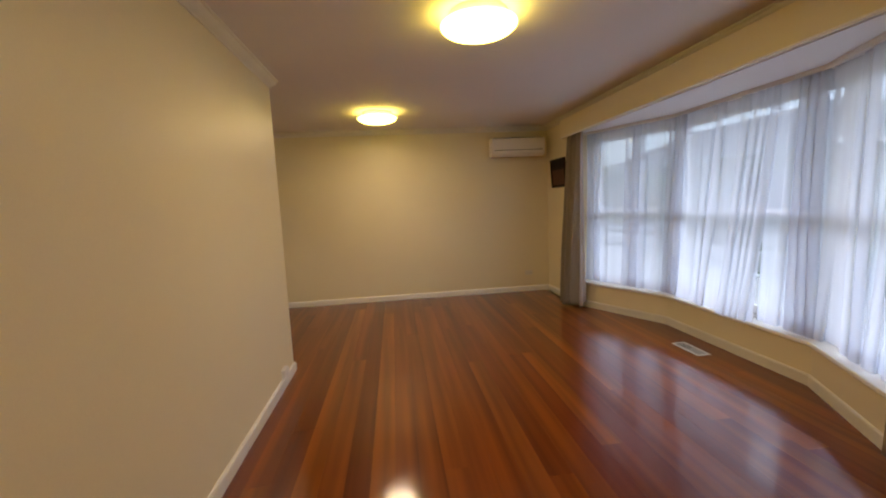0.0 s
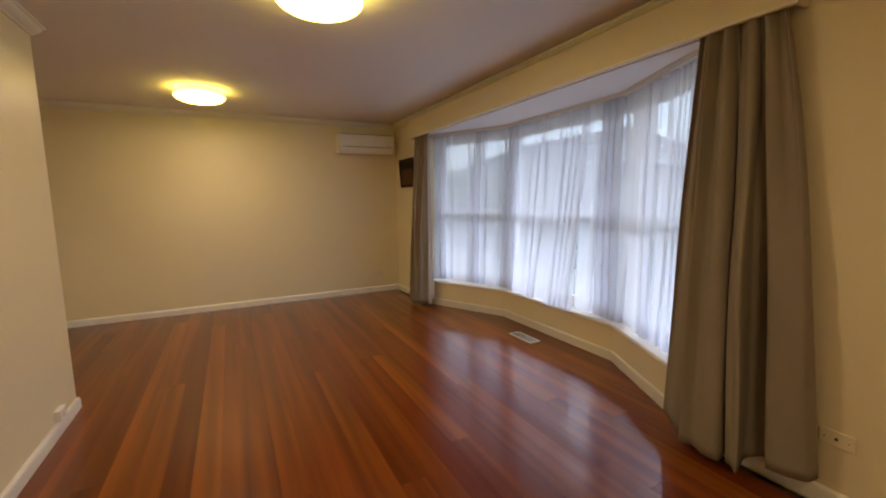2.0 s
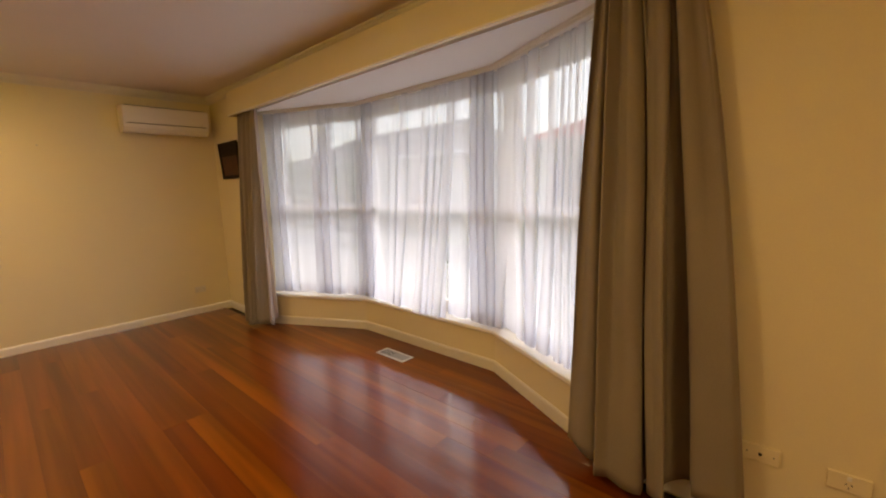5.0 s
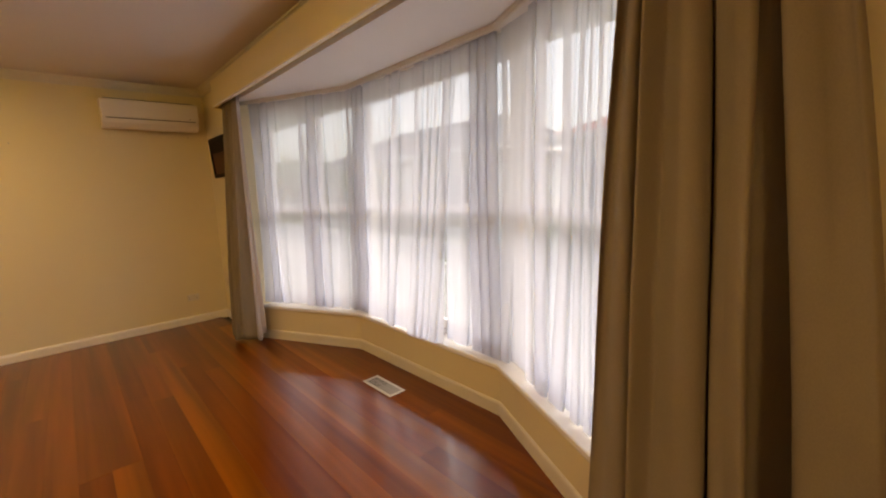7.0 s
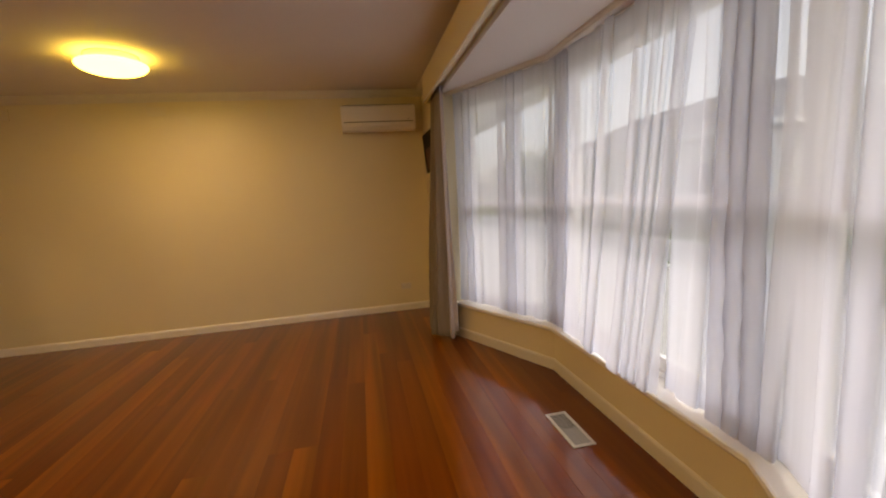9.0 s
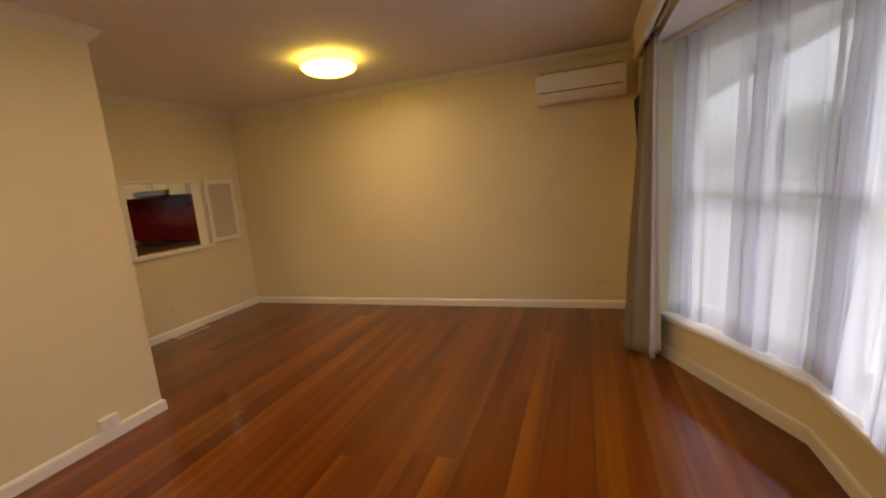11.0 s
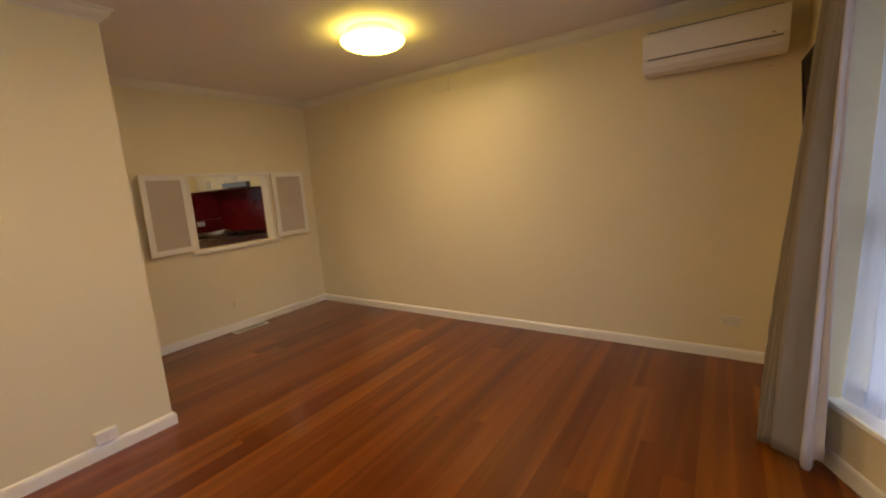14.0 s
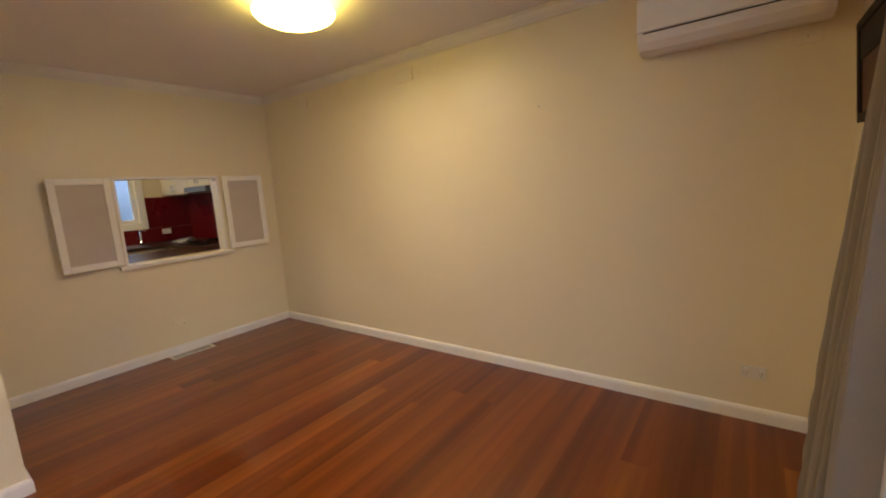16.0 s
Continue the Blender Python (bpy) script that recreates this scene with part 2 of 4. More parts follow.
def sweep(bm, profile, path, closed=False):
    """Sweep (offset, z) points along a plan path; offset is to the path's left, joints are mitred."""
    n = len(path)
    rings = []
    for i in range(n):
        p = Vector(path[i])
        a = (p - Vector(path[i - 1])).normalized() if i or closed else None
        c = (Vector(path[(i + 1) % n]) - p).normalized() if i < n - 1 or closed else None
        a, c = a or c, c or a
        na, nc = Vector((-a.y, a.x)), Vector((-c.y, c.x))
        k = na + nc
        k = k / max(k.dot(na), 0.2)
        rings.append([bm.verts.new((p.x + k.x * o, p.y + k.y * o, z)) for o, z in profile])
    q = len(profile)
    for i in range(n if closed else n - 1):
        r, s = rings[i], rings[(i + 1) % n]
        for j in range(q):
            bm.faces.new((r[j], s[j], s[(j + 1) % q], r[(j + 1) % q]))
    if not closed:
        bm.faces.new(rings[0]), bm.faces.new(rings[-1][::-1])
    bmesh.ops.recalc_face_normals(bm, faces=bm.faces)
    return bm


def lathe(bm, profile, seg=48, m=None):
    rings = []
    for r, z in profile:
        rings.append([bm.verts.new((r * math.cos(2 * math.pi * i / seg), r * math.sin(2 * math.pi * i / seg), z)) for i in range(seg)] if r > 1e-6 else [bm.verts.new((0, 0, z))])
    for a, c in zip(rings, rings[1:]):
        for i in range(seg):
            j = (i + 1) % seg
            f = [a[i % len(a)], a[j % len(a)], c[j % len(c)], c[i % len(c)]]
            f = [v for k, v in enumerate(f) if v not in f[:k]]
            if len(f) > 2:
                bm.faces.new(f)
    bmesh.ops.recalc_face_normals(bm, faces=bm.faces)
    if m is not None:
        bmesh.ops.transform(bm, matrix=m, verts=bm.verts)
    return bm


def part(name, bm, mat, parent=None, label="", smooth=False):
    me = bpy.data.meshes.new(name)
    bm.to_mesh(me)
    bm.free()
    me.materials.append(mat)
    if smooth:
        me.shade_smooth()
    ob = new(name, me)
    if parent is not None:
        ob.parent = parent
        ob.matrix_parent_inverse = Matrix()
    return tagged(ob, label)


def B_(*args, **kw):
    return box(bmesh.new(), *args, **kw)


def structure(name, bm, mat, label, category, smooth=False):
    return tagged(part(name, bm, mat, smooth=smooth), label, category, kind="structure")


def thing(name, label, category, at=(0, 0, 0), rz=0, group=""):
    ob = new(name)
    ob.empty_display_size = 0.05
    ob.matrix_world = pose(*at, 0, 0, rz)
    return tagged(ob, label, category, group)


def offset_path(path, d):
    """A plan path moved to its left by d."""
    bm = sweep(bmesh.new(), [(d, 0), (d + 0.01, 0), (d, 0.01)], path)
    bm.verts.ensure_lookup_table()
    got = [(bm.verts[3 * i].co.x, bm.verts[3 * i].co.y) for i in range(len(path))]
    bm.free()
    return got


# ---- shell ----
T = 0.11
wall = structure("wall_north", B_(LW - T, RW + 0.25, FAR, FAR + T, -0.45, H), WALL, "cream painted plaster wall with a faint sheen", "wall")
bm = bmesh.new()
HY0, HY1, HZ0, HZ1 = 6.42, 7.31, 0.915, 1.676     # serving hatch
box(bm, LW - T, LW, CY - T, HY0, 0, H)
box(bm, LW - T, LW, HY1, FAR, 0, H)
box(bm, LW - T, LW, HY0, HY1, 0, HZ0)
box(bm, LW - T, LW, HY0, HY1, HZ1, H)
structure("wall_west", bm, WALL, "cream painted wall with a serving hatch through it", "wall")
bm = prism(bmesh.new(), [(CX, BACK), (CX, CY), (LW, CY), (LW, CY - T), (CX - T, CY - T), (CX - T, BACK)], -0.45, H)
structure("wall_corner", bm, WALL, "cream painted wall ending in an outside corner", "wall")
structure("wall_south", B_(CX - T, RW + 0.25, BACK - T, BACK, -0.45, H), WALL, "plain cream painted wall", "wall")
bm = bmesh.new()
box(bm, RW, RW + 0.25, BACK, 3.257, -0.45, H)
box(bm, RW, RW + 0.25, 6.83, FAR, -0.45, H)
box(bm, RW, RW + 0.25, 3.257, 6.83, 2.235, H)
structure("wall_east", bm, WALL, "cream painted wall opening into a bay window", "wall")
structure("ceiling", B_(LW - T, RW + 0.25, BACK - T, FAR + T, H, H + 0.1), CEIL, "white painted plaster ceiling", "ceiling")

# bay: low wall, soffit, outer corners
bm = sweep(bmesh.new(), [(0, -0.45), (0, 0.293), (0.27, 0.293), (0.27, -0.45)], B)
structure("bay_wall", bm, WALL, "low cream wall under the bay window", "wall")
outer = offset_path(B, 0.30)
bm = prism(bmesh.new(), [(RW - 0.002, 6.83), *outer, (RW - 0.002, 3.257)], 2.205, 2.2345)
structure("track_board", B_(3.594, RW - 0.003, 3.38, 6.66, 2.25, 2.27), WALL, "cream board behind the pelmet", "trim")
structure("bay_ceiling", bm, CEIL, "white soffit over the bay window", "ceiling")
bm = sweep(bmesh.new(), [(-0.022, 0.296), (-0.026, 0.306), (-0.022, 0.322), (-0.014, 0.326), (0.15, 0.326), (0.15, 0.296)], B)
structure("window_sill", bm, TRIM, "white timber sill following the bay", "sill")
bm = sweep(bmesh.new(), [(0.010, 2.182), (0.016, 2.176), (0.026, 2.176), (0.032, 2.184), (0.032, 2.2045), (0.004, 2.2045), (0.004, 2.190), (0.010, 2.188)], B)
structure("trim_3", bm, CORN, "white timber moulding under the bay soffit", "trim")
W = offset_path(B, 0.14)
# unseen blocks added in the wedge gaps to stop daylight leaking in
bm = B_(3.925, 4.05, 3.0, 3.30, -0.45, 0.29)
box(bm, 3.76, 3.924, 3.26, 3.30, -0.45, 0.29)
box(bm, 3.925, 4.05, 6.79, 7.09, -0.45, 0.29)
box(bm, 3.76, 3.924, 6.79, 6.827, -0.45, 0.29)
structure("bay_gap_fill", bm, WALL, "unseen filler blocks in the gaps at the ends of the bay", "wall")

# cornice round the room
room = [(CX, BACK), (RW, BACK), (RW, FAR), (LW, FAR), (LW, CY), (CX, CY)]
prof = [(0.0, 2.428), (0.009, 2.428), (0.011, 2.436), (0.018, 2.442), (0.030, 2.452), (0.042, 2.466), (0.048, 2.480), (0.052, 2.486), (0.060, 2.488), (0.062, 2.4995), (0.0, 2.4995)]
bm = sweep(bmesh.new(), prof, room, closed=True)
structure("cornice", bm, CORN, "white moulded plaster cornice round the ceiling", "cornice")
# skirting
sk = [(0.0, 0.001), (0.018, 0.001), (0.018, 0.060), (0.015, 0.072), (0.008, 0.080), (0.0, 0.081)]
for nm, pts in (("baseboard_1", [(RW, 6.83), (RW, FAR), (LW, FAR), (LW, CY), (CX, CY), (CX, BACK), (RW, BACK), (RW, 3.257)]),):
    bm = sweep(bmesh.new(), sk, pts)
    structure(nm, bm, TRIM, "white painted timber skirting board", "baseboard")
bm = sweep(bmesh.new(), [(0, 0.001), (-0.014, 0.001), (-0.014, 0.072), (-0.010, 0.082), (-0.003, 0.086), (0, 0.086)], B)
structure("baseboard_2", bm, CORN, "cream painted skirting under the bay", "baseboard")

# pelmet box
pelmet = thing("pelmet", "cream painted timber pelmet above the bay window", "pelmet", (3.58, 5.04, 2.190))
bm = B_(-0.012, 0.012, PEL0 - 5.04, PEL1 - 5.04, 0.0, 0.236, bevel=0.003)
part("front_board", bm, WALL, pelmet)
for y, nm in ((PEL0 - 5.04, "end_board"), (PEL1 - 5.04 - 0.018, "end_board")):
    part(nm, B_(0.0125, 0.0895, y, y + 0.018, 0.0, 0.236), WALL, pelmet)
part("edge_bead", B_(-0.018, -0.0125, PEL0 - 5.04, PEL1 - 5.04, 0.0, 0.014, bevel=0.002), TRIM, pelmet)
part("curtain_track", B_(0.04, 0.06, PEL0 - 5.0, PEL1 - 5.08, 0.06, 0.08, bevel=0.003), PLASTIC, pelmet, "white curtain track")


# ---- bay windows ----
def bay_window(name, a, b, label, fl=0.03, fr_=0.03):
    """A double-hung window from plan point a to b, local x along it, y outward."""
    d = Vector(b) - Vector(a)
    L = d.length
    win = thing(name, label, "window", (a[0], a[1], 0.326), math.degrees(math.atan2(d.y, d.x)))
    win["kind"] = "structure"
    top = 2.204 - 0.326
    fr = bmesh.new()
    box(fr, 0.0, fl, 0, 0.092, 0, top, 0.004)
    box(fr, L - fr_, L, 0, 0.092, 0, top, 0.004)
    box(fr, fl + 0.001, L - fr_ - 0.001, 0, 0.10, top - 0.085, top, 0.004)
    box(fr, fl + 0.001, L - fr_ - 0.001, 0, 0.10, 0, 0.03, 0.004)
    part("window_frame", fr, SASH, win)
    mid = 1.225 - 0.326
    for nm, z0, z1, y0 in (("lower_sash", 0.031, mid + 0.022, 0.018), ("upper_sash", mid - 0.022, top - 0.086, 0.056)):
        s = bmesh.new()
        w = 0.036
        box(s, fl + 0.002, fl + 0.002 + w, y0, y0 + 0.034, z0, z1, 0.003)
        box(s, L - fr_ - 0.002 - w, L - fr_ - 0.002, y0, y0 + 0.034, z0, z1, 0.003)
        hb = 0.065 if nm == "lower_sash" else 0.044
        box(s, fl + 0.003 + w, L - fr_ - 0.003 - w, y0, y0 + 0.034, z0, z0 + hb, 0.003)
        box(s, fl + 0.003 + w, L - fr_ - 0.003 - w, y0, y0 + 0.034, z1 - 0.044, z1, 0.003)
        sash = part(nm, s, SASH, win)
        pane = part("pane", B_(fl - 0.005 + w, L - fr_ + 0.005 - w, y0 + 0.015, y0 + 0.019, z0 + 0.03, z1 - 0.03), GLASS, sash)
        pane.visible_shadow = False
    # moulded trim and sheer rail under the soffit
    part("head_trim", B_(0, L, -0.03, -0.001, top - 0.045, top - 0.001, bevel=0.008), TRIM, win)
    return win


for i in range(3):
    bay_window("window_%d" % (i + 1), W[i], W[i + 1], "white timber double-hung sash window in the bay", (0.10, 0.03, 0.03)[i], (0.03, 0.03, 0.10)[i])
# jambs closing the ends of the bay
structure("trim_1", B_(3.672, W[0][0] + 0.02, 6.832, 6.95, 0.327, 2.203, bevel=0.003), WALL, "cream painted window jamb", "trim")
structure("trim_2", B_(3.672, W[3][0] + 0.02, 3.137, 3.255, 0.327, 2.203, bevel=0.003), WALL, "cream painted window jamb", "trim")


# ---- curtains ----
def cloth(name, fn, nu, nv, mat, parent=None, label="", thick=0.0):
    """A hanging sheet: fn(u, v) gives a point; u along, v from the top down."""
    verts = [fn(i / nu, j / nv) for j in range(nv + 1) for i in range(nu + 1)]
    faces = [(j * (nu + 1) + i, j * (nu + 1) + i + 1, (j + 1) * (nu + 1) + i + 1, (j + 1) * (nu + 1) + i) for j in range(nv) for i in range(nu)]
    me = bpy.data.meshes.new(name)
    me.from_pydata(verts, [], faces)
    me.materials.append(mat)
    me.shade_smooth()
    ob = new(name, me)
    if parent is not None:
        ob.parent = parent
    if thick:
        md = ob.modifiers.new("thickness", "SOLIDIFY")
        md.thickness, md.offset = thick, 0
    return tagged(ob, label)


def folds(s, n, seed, sharp=0.35):
    w = s + 0.45 / n * math.sin(2 * math.pi * (1.7 * s + seed)) + 0.3 / n * math.sin(2 * math.pi * (3.3 * s + 2.1 * seed)) + 0.2 / n * math.sin(2 * math.pi * (0.31 * n * s + 3.7 * seed))
    a = 2 * math.pi * n * w
    return math.sin(a + sharp * math.sin(a)) + 0.22 * math.sin(2.3 * a + seed * 5)


def drape(name, label, yt0, yt1, yb0, yb1, x_c, n, seed, z_top, z_bot, amp0, amp1, lean, tail):
    """A lined full-length curtain; its two edges run from yt to yb."""
    ob = thing(name, label, "curtain", (x_c, (yb0 + yb1) / 2, 0), group="curtains beside the bay window")
    yc = (yb0 + yb1) / 2

    def front(u, v):
        k0, k1 = v, v ** 0.42
        y = (yt0 + (yb0 - yt0) * k0) * (1 - u) + (yt1 + (yb1 - yt1) * k1) * u
        env = min(1.0, 6 * u + 0.25, 6 * (1 - u) + 0.25)
        amp = (amp0 + (amp1 - amp0) * v) * env
        f = folds(u, n, seed + 0.05 * math.sin(2.4 * v + seed), 0.75)
        pleat = 0.45 * (1 - v) ** 1.5 * math.sin(2 * math.pi * (8.5 * u + 0.3 * math.sin(9 * u)))
        x = amp * (f + pleat) + 0.006 * math.sin(5 * v + 9 * u) - lean * v ** 0.8
        x += tail * v * max(0.0, (u - 0.72) / 0.28) ** 1.5
        sway = 0.010 * math.sin(2 * math.pi * (n * u * 0.5) + 3 * v)
        z = z_top + (z_bot + 0.012 * math.sin(9 * u + seed) - z_top) * v
        return (x, y + sway - yc, z)
    cloth("fabric", front, 200, 36, DRAPE, ob, thick=0.004)
    cloth("hem", lambda u, v: tuple(a + b for a, b in zip(front(u, 0.93 + 0.001 * v), (-0.0045, 0, -0.002 * v))), 150, 1, DRAPE, ob)
    return ob


def spline(pts, u):
    """A smooth curve through pts at u from 0 to 1."""
    n = len(pts) - 1
    i = min(int(u * n), n - 1)
    t = u * n - i
    p = [pts[min(max(i + k, 0), n)] for k in (-1, 0, 1, 2)]
    out = []
    for a, c, d, e in zip(*p):
        m0, m1 = 0.36 * (d - a), 0.36 * (e - c)
        out.append((2 * t ** 3 - 3 * t * t + 1) * c + (t ** 3 - 2 * t * t + t) * m0 + (3 * t * t - 2 * t ** 3) * d + (t ** 3 - t * t) * m1)
    return out


def deep_drape(name, label, yt0, yt1, x_c, foot):
    """A lined curtain whose foot follows plan folds: (y, distance from the wall, height of the hem, share of the heading)."""
    yc = (foot[0][0] + foot[-1][0]) / 2
    ob = thing(name, label, "curtain", (x_c, yc, 0), group="curtains beside the bay window")
    share = [float(w) for w in np.cumsum([p[3] for p in foot])]
    foot = [(y, d, z, (w - share[0]) / (share[-1] - share[0])) for (y, d, z, _), w in zip(foot, share)]

    def front(u, v):
        y, d, z0, ut = spline(foot, u)
        k = v ** 0.75
        yt = yt0 + (yt1 - yt0) * ut
        e = min(1.0, v / 0.55) ** 0.8
        pinch = (1 - v) ** 1.3 * 0.020 * math.sin(2 * math.pi * 8 * u + 0.8 * math.sin(6 * u))
        x = -(0.012 + (d - 0.012) * (0.16 + 0.84 * e) * (0.62 + 0.38 * v)) + pinch
        x += 0.020 * math.sin(2 * math.pi * (7.2 * u + 0.35 * math.sin(5 * u))) * max(0.0, 1 - 1.6 * u) * (0.45 + 0.55 * math.sin(3.1 * v))
        x += 0.005 * math.sin(6 * v + 13 * u) * math.sin(3.1 * v) + 0.004 * math.sin(17 * u + 11 * v)
        yy = yt + (y - yt) * k + 0.006 * math.sin(4 * v + 9 * u) * math.sin(3.1 * v)
        return (x, yy - yc, 2.235 + (z0 - 2.235) * v)
    cloth("fabric", front, 300, 44, DRAPE, ob, thick=0.004)
    cloth("hem", lambda u, v: tuple(p + q for p, q in zip(front(u, 0.93 + 0.001 * v), (-0.0045, 0, -0.002 * v))), 220, 1, DRAPE, ob)
    return ob


NEAR_FOOT = [(3.412, 0.000, 0.09, 6), (3.345, 0.030, 0.07, 6), (3.265, 0.050, 0.05, 5), (3.228, 0.040, 0.05, 1), (3.214, 0.148, 0.05, 2), (3.160, 0.134, 0.05, 5), (3.085, 0.152, 0.05, 6), (3.012, 0.142, 0.05, 6), (3.028, 0.030, 0.05, 1),
             (2.978, 0.030, 0.05, 1), (2.993, 0.116, 0.05, 1), (2.955, 0.138, 0.05, 8), (2.915, 0.168, 0.05, 8), (2.944, 0.040, 0.07, 1), (2.880, -0.012, 0.10, 1), (2.800, -0.012, 0.10, 1), (2.832, 0.084, 0.10, 1), (2.750, 0.092, 0.11, 7), (2.680, 0.072, 0.12, 6), (2.664, 0.012, 0.13, 2)]
deep_drape("curtain", "full-length taupe curtain drawn back beside the bay", 3.30, 2.93, 3.634, NEAR_FOOT)
far = drape("curtain", "full-length taupe curtain with pale lining beside the bay", 7.08, 6.70, 7.02, 6.69, 3.636, 4, 0.77, 2.235, 0.04, 0.014, 0.050, 0.13, 0.125)
cloth("lining", lambda u, v: (-0.045 * v ** 0.8 + u * (0.024 + 0.040 * v) + 0.008 * math.sin(11 * u + 3 * v) * v,
                              6.690 - 0.045 * v * u ** 0.7 - 0.012 * math.sin(7 * u) * v - 6.855, 2.235 - (2.17 + 0.035 * math.sin(5 * u)) * v), 24, 24, LINING, far, "off-white lining", 0.002)

# sheers along the bay
SH = offset_path(B, 0.045)
SEG = [0.0]
for p, q in zip(SH, SH[1:]):
    SEG.append(SEG[-1] + (Vector(q) - Vector(p)).length)


def on_bay(s, off):
    """The plan point s metres along the sheer's line, off metres outward, rounded at the bay's corners."""
    acc = Vector((0, 0))
    for k in (-0.08, -0.04, 0.0, 0.04, 0.08):
        t = min(max(s + k, 0.0), SEG[-1])
        i = max(j for j in range(3) if SEG[j] <= t + 1e-9)
        a, c = Vector(SH[i]), Vector(SH[i + 1])
        d = (c - a).normalized()
        acc += a + d * (t - SEG[i]) + Vector((-d.y, d.x)) * off
    return acc / 5


def pleats(s, n, seed):
    """Depth and sideways lap of an S-fold."""
    w = s + 0.5 / n * math.sin(2 * math.pi * (1.9 * s + seed)) + 0.35 / n * math.sin(2 * math.pi * (0.29 * n * s + 3.7 * seed))
    a = 2 * math.pi * n * w
    k = 0.65 + 0.35 * math.sin(2 * math.pi * (0.23 * n * s + seed))
    return k * math.sin(a), -k * math.sin(2 * a)


def sheer(name, label, s0t, s1t, s0b, s1b, n, seed, over):
    def fn(u, v):
        k = v ** 1.6
        s = (s0t + (s0b - s0t) * k) * (1 - u) + (s1t + (s1b - s1t) * k) * u
        mid = over * min(1.0, max(0.0, (s - 1.2) / 0.6))
        amp = 0.026 + (0.010 - 0.010 * mid) * v ** 0.7
        f, lap = pleats(u, n, seed + 0.03 * math.sin(3 * v + seed))
        p = on_bay(s + (0.034 + 0.008 * v) * lap + 0.012 * math.sin(2 * math.pi * n * 0.27 * u + 2 * v), 0.035 - (0.03 + 0.085 * mid) * v + amp * f)
        drop = 0.022 * math.sin(2 * math.pi * (1.3 * u + seed)) + 0.012 * math.sin(2 * math.pi * (4.1 * u + seed))
        return (p.x, p.y, 2.185 + (0.345 - 0.022 * mid + 0.3 * drop - 2.185) * v)
    ob = cloth(name, fn, n * 16, 30, SHEER)
    hem = cloth("hem", lambda u, v: tuple(Vector(fn(u, 0.955 + 0.0445 * v)) - Vector((0.003, 0, 0))), n * 16, 1, SHEER, ob)
    return tagged(ob, label, "curtain", "sheer curtains in the bay")


sheer("sheer_curtain", "gathered white voile sheer hanging to the sill", 0.02, SEG[1] + 1.22, 0.03, SEG[1] + 1.095, 17, 0.13, 1.0)
sheer("sheer_curtain", "gathered white voile sheer hanging to the sill", SEG[1] + 1.10, SEG[3] - 0.02, SEG[1] + 1.06, SEG[3] - 0.02, 12, 0.58, 0.0)


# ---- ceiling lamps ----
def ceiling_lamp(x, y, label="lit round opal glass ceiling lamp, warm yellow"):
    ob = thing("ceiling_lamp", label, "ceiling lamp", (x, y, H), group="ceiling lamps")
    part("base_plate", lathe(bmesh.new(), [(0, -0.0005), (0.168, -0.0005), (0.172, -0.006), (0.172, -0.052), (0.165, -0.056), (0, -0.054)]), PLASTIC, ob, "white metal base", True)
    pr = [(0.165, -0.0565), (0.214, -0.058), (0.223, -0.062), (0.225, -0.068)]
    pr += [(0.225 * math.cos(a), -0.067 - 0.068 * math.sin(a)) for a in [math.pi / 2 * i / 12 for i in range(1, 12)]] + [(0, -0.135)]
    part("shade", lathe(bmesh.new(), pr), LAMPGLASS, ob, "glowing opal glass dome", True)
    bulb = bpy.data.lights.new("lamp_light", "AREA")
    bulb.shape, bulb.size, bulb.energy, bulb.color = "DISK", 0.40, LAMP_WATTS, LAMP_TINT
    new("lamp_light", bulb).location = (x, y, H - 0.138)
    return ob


ceiling_lamp(1.868, 4.238)
ceiling_lamp(1.19, 6.76)
# unseen lamp, added behind the camera to brighten the near walls and curtain
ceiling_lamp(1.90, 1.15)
ceiling_lamp(-2.4, 6.1, "lit round opal glass lamp on the kitchen ceiling")


